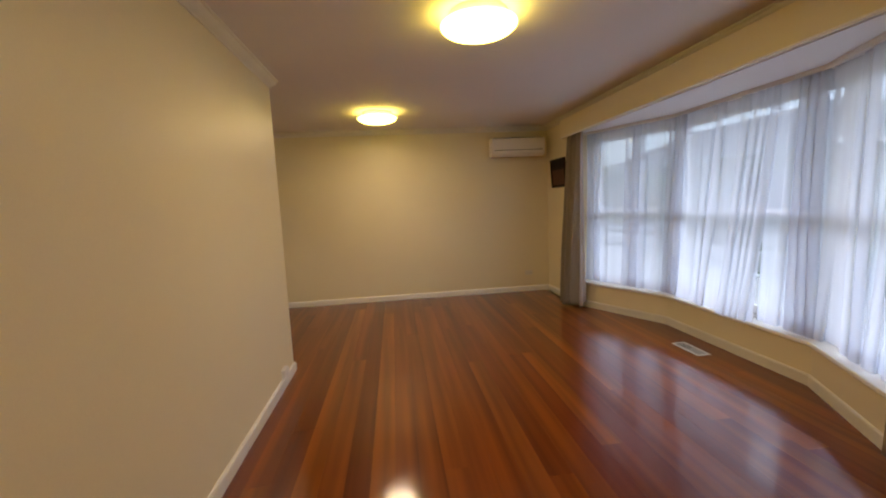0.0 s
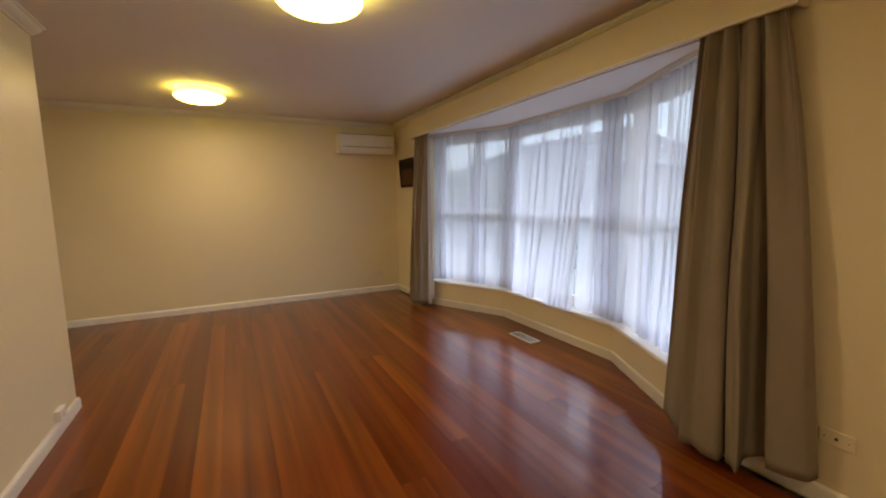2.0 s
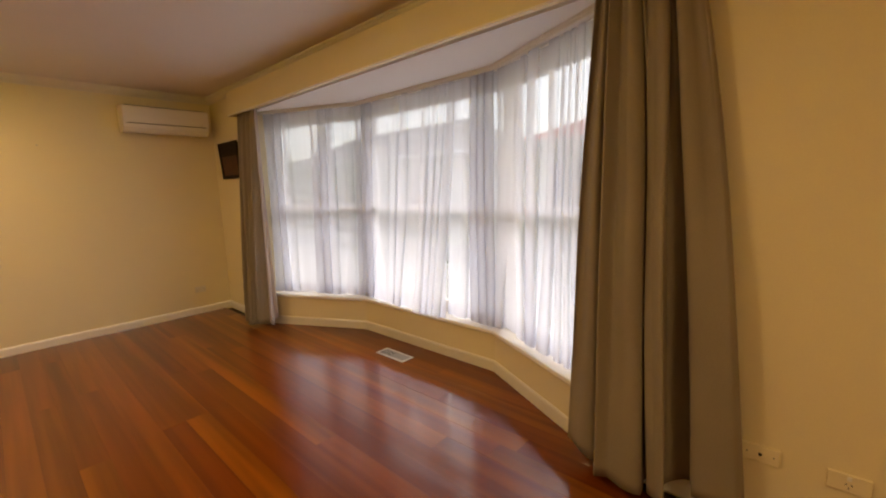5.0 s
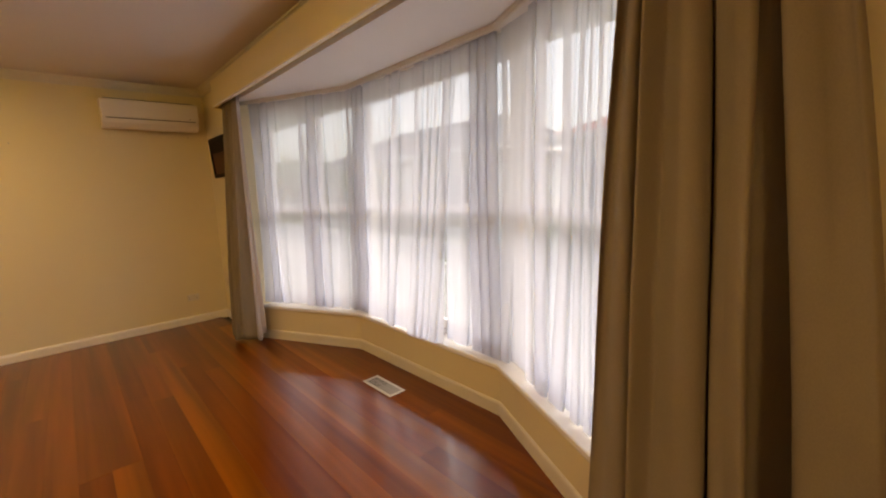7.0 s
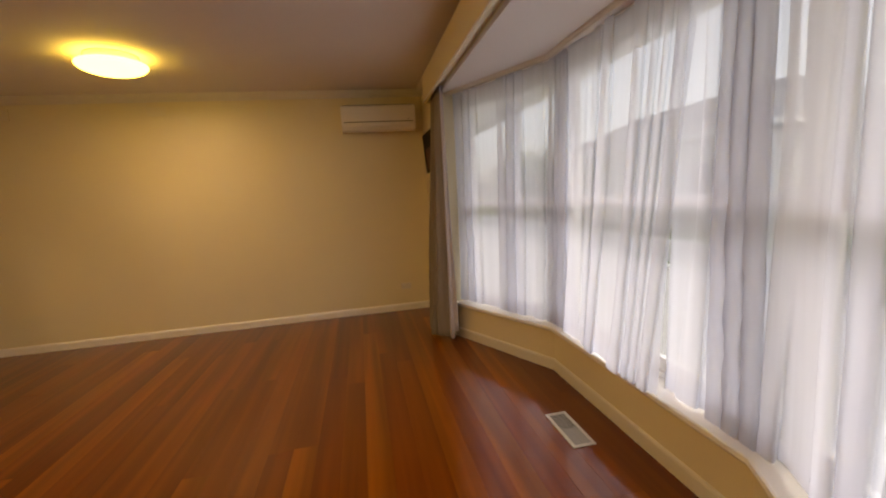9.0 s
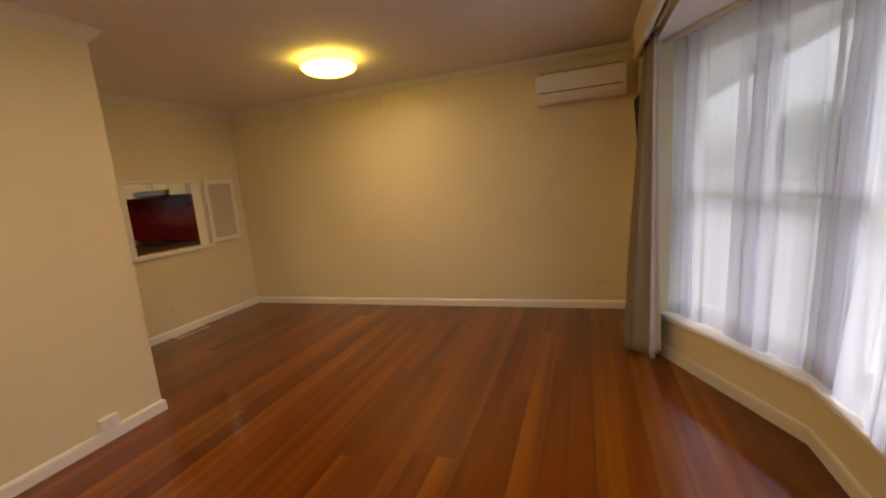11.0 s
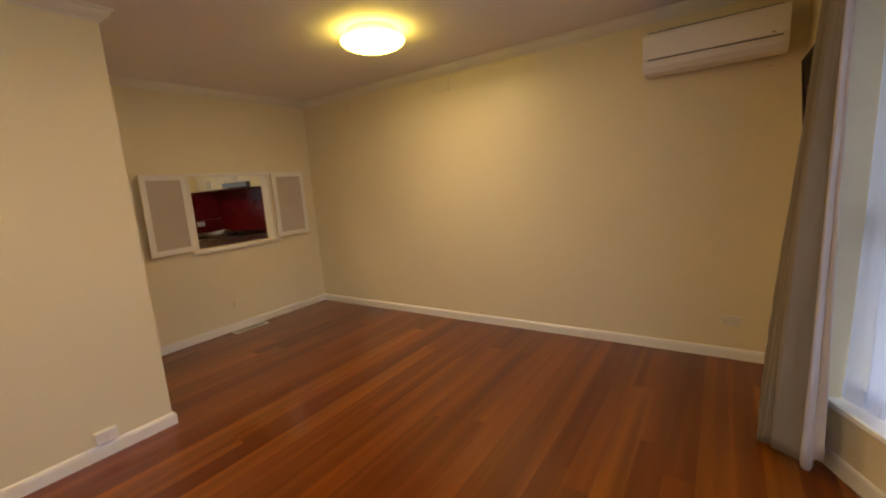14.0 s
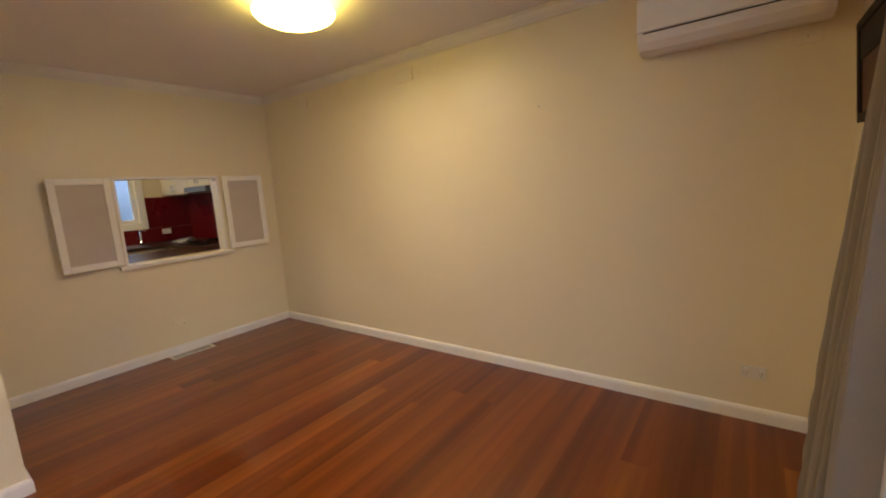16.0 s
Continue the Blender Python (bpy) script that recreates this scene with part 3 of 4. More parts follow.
# ---- air conditioner ----
def air_conditioner():
    x0, x1, y, z0, z1 = 2.78, 3.562, FAR, 2.047, 2.312
    w, h = x1 - x0, z1 - z0
    ob = thing("air_conditioner", "white split-system air conditioner on the wall", "air conditioner", (x0, y, z0))

    def extrude(profile, xa, xb):
        bm = bmesh.new()
        L, R = [bm.verts.new((xa, -d, z)) for d, z in profile], [bm.verts.new((xb, -d, z)) for d, z in profile]
        bm.faces.new(L), bm.faces.new(R[::-1])
        for i in range(len(profile)):
            j = (i + 1) % len(profile)
            bm.faces.new((L[j], L[i], R[i], R[j]))
        bmesh.ops.recalc_face_normals(bm, faces=bm.faces)
        return bm
    part("body", extrude([(0.001, 0.012), (0.10, 0.0), (0.165, 0.012), (0.200, 0.05), (0.205, 0.095), (0.205, h - 0.02), (0.19, h - 0.003), (0.001, h)], 0, w), PLASTIC, ob)
    part("front_panel", extrude([(0.2055, 0.094), (0.222, 0.092), (0.226, 0.10), (0.226, h - 0.03), (0.220, h - 0.012), (0.2055, h - 0.008)], 0.002, w - 0.002), PLASTIC, ob)
    part("louvre", extrude([(0.168, 0.010), (0.203, 0.044), (0.209, 0.060), (0.2095, 0.084), (0.2055, 0.084), (0.201, 0.05), (0.165, 0.014)], 0.03, w - 0.03), PLASTIC, ob)
    part("outlet_gap", B_(0.03, w - 0.03, -0.2065, -0.2052, 0.086, 0.0925), SLOT, ob, "dark air slot")
    for i in range(2):
        part("end_cap", B_(0.004 if i == 0 else w - 0.022, 0.022 if i == 0 else w - 0.004, -0.2085, -0.2055, 0.05, 0.09, bevel=0.001), PLASTIC, ob)
    grille = part("intake_grille", B_(0.03, w - 0.03, -0.19, -0.03, h + 0.0005, h + 0.003), PLASTIC_DARK, ob, "grey intake grille")
    for i in range(12):
        part("slat", B_(0.03, w - 0.03, -0.185 + i * 0.013, -0.179 + i * 0.013, h + 0.0035, h + 0.006), PLASTIC, grille)
    part("display", B_(w - 0.085, w - 0.07, -0.2275, -0.2262, 0.105, 0.112), PLASTIC_DARK, ob)
    return ob


air_conditioner()


# ---- outlets, vents, nail ----
def power_outlet(m, label, double=True, proud=0.010, w=0.116, h=0.072, finish=None):
    """Built facing local -y, its back on y = 0."""
    ob = thing("power_outlet", label, "power outlet")
    part("plate", B_(-w / 2, w / 2, -proud, -0.0005, -h / 2, h / 2, bevel=0.003), finish or PLASTIC, ob)
    for sx in ((-0.034, 0.034) if double else (0,)):
        part("switch", B_(sx - 0.006, sx + 0.006, -proud - 0.004, -proud, 0.012, 0.028, bevel=0.001), PLASTIC, ob)
        sl = bmesh.new()
        for ax, ang in ((-0.0075, 30), (0.0075, -30)):
            box(sl, -0.001, 0.001, -proud - 0.0008, -proud - 0.0002, -0.0045, 0.0045, m=pose(sx + ax, 0, -0.004, 0, ang, 0))
        box(sl, sx - 0.001, sx + 0.001, -proud - 0.0008, -proud - 0.0002, -0.021, -0.012)
        part("socket_slots", sl, SLOT, ob, "dark socket slots")
    ob.matrix_world = m
    return ob


power_outlet(pose(3.342, FAR, 0.288), "cream double power outlet low on the wall", finish=CORN)
aerial = thing("aerial_outlet", "cream aerial outlet plate with a dark socket low on the wall", "wall outlet")
part("plate", B_(-0.061, 0.061, -0.011, -0.0005, -0.034, 0.034, bevel=0.004), WALL, aerial)
part("socket", lathe(bmesh.new(), [(0, 0), (0.0065, 0), (0.0065, 0.0015), (0.003, 0.0018), (0, 0.0004)], 14, pose(0, -0.0112, 0, 90, 0, 0)), SLOT, aerial, "dark aerial socket")
for sx in (-0.042, 0.042):
    part("screw", lathe(bmesh.new(), [(0, 0), (0.0032, 0), (0.0028, 0.001), (0, 0.0012)], 10, pose(sx, -0.0112, 0, 90, 0, 0)), PLASTIC_DARK, aerial)
aerial.matrix_world = pose(RW, 2.628, 0.320, 0, 0, -90)
power_outlet(pose(RW, 2.378, 0.315, 0, 0, -90), "cream single power outlet low on the wall", double=False, w=0.114, h=0.066, finish=WALL)
power_outlet(pose(CX, 5.095, 0.128, 0, 0, 90), "white raised outlet box just above the skirting", double=False, proud=0.034, w=0.105, h=0.066)
power_outlet(pose(LW, 6.76, 0.29, 0, 0, 90), "cream double power outlet under the serving hatch", finish=WALL)
blank = thing("cover_plate", "small cream painted cover plate under the air conditioner", "cover plate", (3.485, FAR, 2.005))
part("plate", B_(-0.055, 0.055, -0.008, -0.0005, -0.034, 0.034, bevel=0.003), WALL, blank)
part("screw", lathe(bmesh.new(), [(0, 0), (0.003, 0), (0.0026, 0.001), (0, 0.0012)], 10, pose(0, -0.0082, 0, 90, 0, 0)), PLASTIC_DARK, blank)


def floor_vent(x, y, rz, L, Wd, label):
    ob = thing("floor_vent", label, "floor vent", (x, y, 0.0), rz, "floor vents")
    fr = bmesh.new()
    e = 0.018
    for a in ((-L / 2, L / 2, -Wd / 2, -Wd / 2 + e), (-L / 2, L / 2, Wd / 2 - e, Wd / 2), (-L / 2, -L / 2 + e, -Wd / 2 + e, Wd / 2 - e), (L / 2 - e, L / 2, -Wd / 2 + e, Wd / 2 - e)):
        box(fr, *a, 0.0012, 0.007, 0.0015)
    part("frame", fr, VENT, ob)
    part("backing", B_(-L / 2 + e, L / 2 - e, -Wd / 2 + e, Wd / 2 - e, 0.0008, 0.0022), SLOT, ob, "dark duct opening")
    n = int((L - 2 * e) / 0.0135)
    me = None
    for i in range(n):
        cx = -L / 2 + e + (i + 0.5) * (L - 2 * e) / n
        if i in (0, n // 2):
            s = part("slat", box(bmesh.new(), -0.0056, 0.0056, -Wd / 2 + e, Wd / 2 - e, -0.0006, 0.0006, m=pose(0, 0, 0.0046, 0, -12 if i == 0 else 12, 0)), VENT_GREY, ob)
            me = s.data
        else:
            s = new("slat", me)
            s.parent = ob
        s.location.x = cx
    part("spine", B_(-L / 2 + e, L / 2 - e, -0.003, 0.003, 0.0056, 0.0068), VENT_GREY, ob)
    return ob


floor_vent(3.91, 5.102, 90, 0.336, 0.128, "white metal floor vent with grey slats in the boards")
floor_vent(-0.985, 6.797, 90, 0.375, 0.115, "white metal floor vent with grey slats beside the skirting")


def wall_vent(x, z, w, h):
    ob = thing("wall_vent", "cream painted plaster wall vent below the cornice", "wall vent", (x, FAR, z), group="wall vents")
    part("plate", B_(-w / 2, w / 2, -0.012, -0.0005, -h / 2, h / 2, bevel=0.003), WALL, ob)
    for i in range(5):
        zz = -h / 2 + 0.018 + i * (h - 0.036) / 4
        part("slot", B_(-w / 2 + 0.015, w / 2 - 0.015, -0.0135, -0.0118, zz - 0.003, zz + 0.003), CORN, ob)
    return ob


wall_vent(0.975, 2.335, 0.20, 0.11)
wall_vent(-0.39, 2.335, 0.20, 0.11)
nail = thing("nail", "small steel picture nail in the wall", "nail", (2.141, FAR, 1.902))
part("shank", lathe(bmesh.new(), [(0, 0), (0.0022, 0), (0.0022, 0.022), (0, 0.022)], 8, pose(0, 0.004, 0, 100, 0, 0)), METAL, nail)
part("head", lathe(bmesh.new(), [(0, 0.022), (0.0055, 0.022), (0.0055, 0.0245), (0, 0.0245)], 10, pose(0, 0.004, 0, 100, 0, 0)), METAL, nail)

# ---- wall picture, leaning forward from its cord ----
pic = thing("picture_frame", "dark picture in a black frame tilted on the wall", "picture", (RW - 0.020, 7.41, 1.565))
LEAN = pose(0, 0, 0, 0, -3.5, 0)
fr = bmesh.new()
pw, ph = 0.50, 0.395
for a in ((-pw / 2, pw / 2, 0, 0.035), (-pw / 2, pw / 2, ph - 0.035, ph), (-pw / 2, -pw / 2 + 0.035, 0.0355, ph - 0.0355), (pw / 2 - 0.035, pw / 2, 0.0355, ph - 0.0355)):
    box(fr, -0.012, 0.012, a[0], a[1], a[2], a[3], 0.003, m=LEAN)
part("frame", fr, FRAME, pic)
part("print", B_(0.0, 0.006, -pw / 2 + 0.03, pw / 2 - 0.03, 0.03, ph - 0.03, m=LEAN), PICTURE, pic, "dark brown print")
part("mount_bar", B_(-0.006, -0.001, -pw / 2 + 0.036, pw / 2 - 0.036, 0.245, 0.262, m=LEAN), FRAME, pic)
part("panel", B_(-0.005, -0.001, -pw / 2 + 0.036, pw / 2 - 0.036, 0.264, ph - 0.036, m=LEAN), FRAME, pic)

# ---- serving hatch ----
hatch = thing("serving_hatch", "white timber serving hatch lining with a projecting sill", "hatch", (LW, (HY0 + HY1) / 2, HZ0))
hw, hh = (HY1 - HY0) / 2, HZ1 - HZ0
jb = 0.022
part("sill", B_(-T - 0.03, 0.045, -hw - 0.05, hw + 0.05, -0.034, -0.0005, bevel=0.004), TRIM, hatch)
for s in (-1, 1):
    part("jamb", B_(-T - 0.01, 0.012, min(s * hw, s * (hw - jb)), max(s * hw, s * (hw - jb)), 0.0, hh - jb - 0.001), TRIM, hatch)
part("head", B_(-T - 0.01, 0.012, -hw, hw, hh - jb, hh), TRIM, hatch)
part("cupboard_catch", B_(-0.04, -0.01, hw - jb - 0.03, hw - jb - 0.001, hh - jb - 0.03, hh - jb - 0.002, bevel=0.003), TRIM, hatch)


def shutter(y_hinge, side, swing):
    """A hatch door folded back against the wall; local y runs from the hinge."""
    ob = thing("hatch_shutter", "white framed hatch door folded open against the wall", "shutter", (LW + 0.016, y_hinge, HZ0 + 0.012), group="hatch shutters")
    L, hgt, st = 0.415, HZ1 - HZ0 - 0.02, 0.05
    sg = 1 if side > 0 else -1
    ob.matrix_world = pose(LW + 0.016, y_hinge, HZ0 + 0.012, 0, 0, swing)

    def yb(bm, a, c, *r):
        return box(bm, r[0], r[1], min(sg * a, sg * c), max(sg * a, sg * c), r[2], r[3], 0.003)
    f = bmesh.new()
    yb(f, 0, st, 0, 0.022, 0, hgt), yb(f, L - st, L, 0, 0.022, 0, hgt)
    yb(f, st, L - st, 0, 0.0215, 0, st), yb(f, st, L - st, 0, 0.0215, hgt - st, hgt)
    part("frame", f, TRIM, ob)
    p = bmesh.new()
    yb(p, st - 0.01, L - st + 0.01, 0.004, 0.012, st - 0.01, hgt - st + 0.01)
    part("panel", p, PANEL, ob, "beige recessed panel")
    for z in (0.10, hgt - 0.14):
        part("hinge", B_(0.001, 0.024, min(0, -sg * 0.006), max(0, -sg * 0.006), z, z + 0.045), TRIM, ob)
    return ob


shutter(HY0 - 0.018, -1, 7)
shutter(HY1 + 0.025, 1, -3)

# ---- kitchen beyond the hatch ----
KE = LW - T
structure("kitchen_floor", B_(KX - T, KE, 3.6, KY + T, -0.1, -0.005), COUNTER, "dark kitchen floor", "floor")
bm = bmesh.new()
KW0, KW1, KZ0, KZ1 = 5.75, 7.36, 1.19, 2.1
box(bm, KX - T, KX, 3.6, KW0, 0, H), box(bm, KX - T, KX, KW1, KY, 0, H)
box(bm, KX - T, KX, KW0, KW1, 0, KZ0), box(bm, KX - T, KX, KW0, KW1, KZ1, H)
structure("kitchen_wall_1", bm, WALL, "cream kitchen wall with a window", "wall")
structure("kitchen_wall_2", B_(KX - T, KE, KY, KY + T, 0, H), WALL, "cream kitchen wall", "wall")
structure("kitchen_wall_3", B_(KX - T, KE, 3.6 - T, 3.6, 0, H), WALL, "plain kitchen wall", "wall")
structure("kitchen_wall_4", B_(KE, KE + T - 0.002, 3.6, CY - T - 0.002, 0, H), WALL, "plain kitchen wall", "wall")
structure("kitchen_ceiling", B_(KX - T, KE - 0.002, 3.6 - T, KY + T, H, H + 0.1), CEIL, "white kitchen ceiling", "ceiling")

kw = thing("kitchen_window", "white framed kitchen window over the worktop", "window", (KX, (KW0 + KW1) / 2, KZ0))
kh, kz = (KW1 - KW0) / 2, KZ1 - KZ0
a = bmesh.new()
for r in ((-kh - 0.09, -kh, -0.09, kz + 0.09), (kh, kh + 0.09, -0.09, kz + 0.09), (-kh, kh, -0.09, 0.0), (-kh, kh, kz, kz + 0.09)):
    box(a, 0.0005, 0.024, *r, 0.004)
part("architrave", a, TRIM, kw)
s = bmesh.new()
for r in ((-kh, -kh + 0.05, 0, kz), (kh - 0.05, kh, 0, kz), (-kh + 0.05, kh - 0.05, 0, 0.05), (-kh + 0.05, kh - 0.05, kz - 0.05, kz), (-0.03, 0.03, 0.05, kz - 0.05)):
    box(s, -0.08, -0.03, *r, 0.003)
part("sash", s, SASH, kw)
for r in ((-kh + 0.045, -0.025), (0.025, kh - 0.045)):
    p = part("pane", B_(-0.058, -0.054, *r, 0.045, kz - 0.045), GLASS, kw)
    p.visible_shadow = False

structure("splashback_1", B_(KX + 0.001, KX + 0.009, 4.4, KY - 0.009, 0.9, 1.098), RED, "glossy red glass splashback", "splashback")
structure("splashback_2", B_(KX + 0.001, KX + 0.009, KW1 + 0.092, KY - 0.009, 1.1, 1.53), RED, "glossy red glass splashback", "splashback")
structure("splashback_3", B_(KX + 0.001, KE - 0.3, KY - 0.008, KY - 0.001, 0.9, 1.62), RED, "glossy red glass splashback behind the cooktop", "splashback")


def cabinet(name, label, x, y, z, rz, w, d, h, doors=2, handle_low=True):
    """A cupboard facing local -y, its back at y = 0."""
    ob = thing(name, label, "cabinet", (x, y, z), rz)
    part("body", B_(0.001, w - 0.001, -d + 0.02, -0.002, 0, h), CABINET, ob)
    dw = w / doors
    for i in range(doors):
        dr = part("door", B_(i * dw + 0.002, (i + 1) * dw - 0.002, -d, -d + 0.019, 0.002, h - 0.002, bevel=0.003), CABINET, ob)
        hx = (i + 1) * dw - 0.035 if i % 2 == 0 else i * dw + 0.035
        hz = 0.03 if handle_low else h - 0.13
        hd = bmesh.new()
        box(hd, hx - 0.004, hx + 0.004, -d - 0.028, -d - 0.020, hz, hz + 0.10, 0.002)
        box(hd, hx - 0.003, hx + 0.003, -d - 0.021, -d - 0.0005, hz + 0.01, hz + 0.018)
        box(hd, hx - 0.003, hx + 0.003, -d - 0.021, -d - 0.0005, hz + 0.08, hz + 0.088)
        part("handle", hd, METAL, dr, "steel bar handle")
    return ob


# overhead units
cabinet("overhead_cabinet", "cream overhead kitchen cupboard in the corner", KX + 0.002, KY - 0.01, 1.545, 0, 0.86, 0.33, 0.72)
cabinet("overhead_cabinet", "cream overhead kitchen cupboard above the range hood", -2.655, KY - 0.01, 1.625, 0, 0.60, 0.33, 0.64)
cabinet("overhead_cabinet", "cream overhead kitchen cupboard beside the range hood", -2.05, KY - 0.01, 1.545, 0, 0.75, 0.33, 0.72)
hood = thing("range_hood", "slim grey slide-out range hood under cupboards", "range hood", (-2.655, KY - 0.01, 1.55))
part("body", B_(0.002, 0.598, -0.33, -0.002, 0.008, 0.072, bevel=0.004), GREYPLATE, hood)
part("slide_front", B_(0.002, 0.598, -0.385, -0.332, 0.004, 0.070, bevel=0.005), GREYPLATE, hood)
# base units and worktops
for i in range(4):
    cabinet("base_cabinet", "cream base kitchen cupboard under the worktop", KX + 0.012, KY - 0.62 - 0.62 * i, 0.0, 90, 0.618, 0.58, 0.86, 2, False).location.y -= 0.62
for i, xx in enumerate((-2.90, -2.05)):
    cabinet("base_cabinet", "cream base kitchen cupboard under the worktop", xx, KY - 0.012, 0.0, 0, 0.84, 0.58, 0.86, 2, False)
bm = prism(bmesh.new(), [(KX + 0.010, KY - 0.010), (KX + 0.010, 4.4), (KX + 0.62, 4.4), (KX + 0.62, KY - 0.62), (KE - 0.02, KY - 0.62), (KE - 0.02, KY - 0.010)], 0.862, 0.898)
tagged(part("worktop", bm, COUNTER), "dark stone-look kitchen worktop round the corner", "worktop")
bm = B_(KE - 1.02, KE - 0.035, 5.6, KY - 0.64, 0.862, 0.898, bevel=0.004)
tagged(part("servery_top", bm, COUNTER), "dark worktop under the serving hatch", "worktop")
for i in range(2):
    cabinet("base_cabinet", "cream base kitchen cupboard below the hatch", KE - 0.04, 6.70 - 0.9 * i - 0.25, 0.0, -90, 0.88, 0.5, 0.86, 2, False).location.y += 0.9
hob = thing("cooktop", "black glass cooktop in the worktop", "cooktop", (-2.36, KY - 0.31, 0.899))
part("plate", B_(-0.29, 0.29, -0.25, 0.25, 0.0, 0.007, bevel=0.002), BLACKGLASS, hob)
for ix, iy, r in ((-0.14, -0.11, 0.07), (0.14, -0.11, 0.09), (-0.14, 0.12, 0.09), (0.14, 0.12, 0.07)):
    part("burner", lathe(bmesh.new(), [(0, 0.0075), (r, 0.0075), (r, 0.018), (r * 0.6, 0.026), (0, 0.026)], 24, pose(ix, iy, 0)), BLACKGLASS, hob)
    tv = bmesh.new()
    for q in range(4):
        box(tv, 0.02, r + 0.03, -0.004, 0.004, 0.028, 0.036, 0, pose(ix, iy, 0, 0, 0, 90 * q + 45))
    part("trivet", tv, BLACKGLASS, hob)
tray = thing("foil_tray", "crumpled pale foil tray lying on the worktop", "tray", (-3.0, KY - 0.36, 0.899), 12)
tb = bmesh.new()
for i in range(3):
    box(tb, -0.13 + 0.03 * i, 0.15 - 0.02 * i, -0.10 + 0.01 * i, 0.09, 0.001 + 0.013 * i, 0.012 + 0.013 * i, 0.003, pose(0, 0, 0, 2 * i, -3 * i, 17 * i))
part("sheets", tb, PAPER, tray)
power_outlet(pose(KX + 0.0095, 7.665, 1.04, 0, 0, 90), "white double power outlet on the red splashback")
tap = thing("kitchen_tap", "chrome kitchen mixer tap behind the sink", "tap", (KX + 0.12, 7.30, 0.899))
part("column", lathe(bmesh.new(), [(0, 0.0005), (0.026, 0.0005), (0.024, 0.03), (0.013, 0.04), (0.012, 0.20), (0, 0.20)], 20), CHROME, tap, "", True)
part("spout", B_(0.0, 0.20, -0.010, 0.010, 0.185, 0.203, bevel=0.006), CHROME, tap)
part("lever", B_(-0.006, 0.006, -0.05, -0.012, 0.08, 0.09, bevel=0.003), CHROME, tap)
sink = thing("sink", "stainless steel kitchen sink in the worktop", "sink", (KX + 0.34, 6.85, 0.899))
sb = bmesh.new()
for r in ((-0.22, 0.22, -0.38, -0.35), (-0.22, 0.22, 0.35, 0.38), (-0.22, -0.19, -0.35, 0.35), (0.19, 0.22, -0.35, 0.35)):
    box(sb, *r, 0.0005, 0.008, 0.002)
part("rim", sb, METAL, sink)
part("bowl", B_(-0.19, 0.19, -0.35, 0.35, 0.0003, 0.002), METAL, sink)

# ---- outside ----
structure("ground", B_(-80, 120, -90, 110, -0.75, -0.55), GRASS, "mown front lawn", "ground")
structure("driveway", B_(3.95, 9.15, -40, 60, -0.549, -0.53), CONCRETE, "pale concrete driveway", "pavement")
structure("kerb", B_(9.152, 9.27, -40, 60, -0.549, -0.47, bevel=0.012), SASH, "pale kerb along the driveway", "kerb")
# own eave over the bay
structure("eave_soffit", B_(RW + 0.252, 5.12, 0.5, 12.0, 2.46, 2.49), SASH, "white eave lining above the bay", "eave")
structure("eave_gutter", B_(5.122, 5.24, 0.5, 12.0, 2.40, 2.53, bevel=0.01), SASH, "white eave gutter", "gutter")
structure("outer_roof", prism(bmesh.new(), [(RW - 6.5, 0.5), (5.2, 0.5), (5.2, 12), (RW - 6.5, 12)], 2.62, 2.70), ROOF_GREY, "tiled roof over the room", "roof")


def house(name, label, x0, x1, y0, y1, wall_h, roof_h, wall_mat, roof_mat, windows, hip=1.8, z=-0.55):
    ob = thing(name, label, "house", ((x0 + x1) / 2, (y0 + y1) / 2, z))
    w, l = (x1 - x0) / 2, (y1 - y0) / 2
    part("wall", B_(-w, w, -l, l, 0, wall_h), wall_mat, ob)
    o = 0.55
    bm = bmesh.new()
    c = [bm.verts.new(p) for p in ((-w - o, -l - o, wall_h), (w + o, -l - o, wall_h), (w + o, l + o, wall_h), (-w - o, l + o, wall_h), (0, -l + hip, wall_h + roof_h), (0, l - hip, wall_h + roof_h))]
    for f in ((0, 1, 4), (1, 2, 5, 4), (2, 3, 5), (3, 0, 4, 5), (3, 2, 1, 0)):
        bm.faces.new([c[i] for i in f])
    part("roof", bm, roof_mat, ob)
    g = bmesh.new()
    for r in ((-w - o - 0.08, -w - o, -l - o, l + o), (w + o, w + o + 0.08, -l - o, l + o), (-w - o, w + o, -l - o - 0.08, -l - o), (-w - o, w + o, l + o, l + o + 0.08)):
        box(g, *r, wall_h - 0.14, wall_h + 0.02)
    part("fascia", g, SASH, ob)
    rows = int(roof_h / 0.16)
    for i in range(1, rows):
        t = i / rows
        xx = -(w + o) * (1 - t)
        yy = (l + o) * (1 - t) + (l - hip) * t
        part("tile_course", B_(xx - 0.02, xx + 0.03, -yy, yy, wall_h + roof_h * t - 0.01, wall_h + roof_h * t + 0.022), roof_mat, ob)
    for yw, zw, ww, hw_ in windows:
        win = part("window", B_(-w - 0.03, -w - 0.004, yw - ww / 2, yw + ww / 2, zw, zw + hw_), DARKPANE, ob)
        f = bmesh.new()
        for r in ((yw - ww / 2 - 0.07, yw - ww / 2, zw - 0.07, zw + hw_ + 0.07), (yw + ww / 2, yw + ww / 2 + 0.07, zw - 0.07, zw + hw_ + 0.07), (yw - ww / 2, yw + ww / 2, zw - 0.07, zw), (yw - ww / 2, yw + ww / 2, zw + hw_, zw + hw_ + 0.07), (yw - 0.03, yw + 0.03, zw, zw + hw_)):
            box(f, -w - 0.06, -w - 0.032, *r)
        part("frame", f, SASH, win)
    return ob


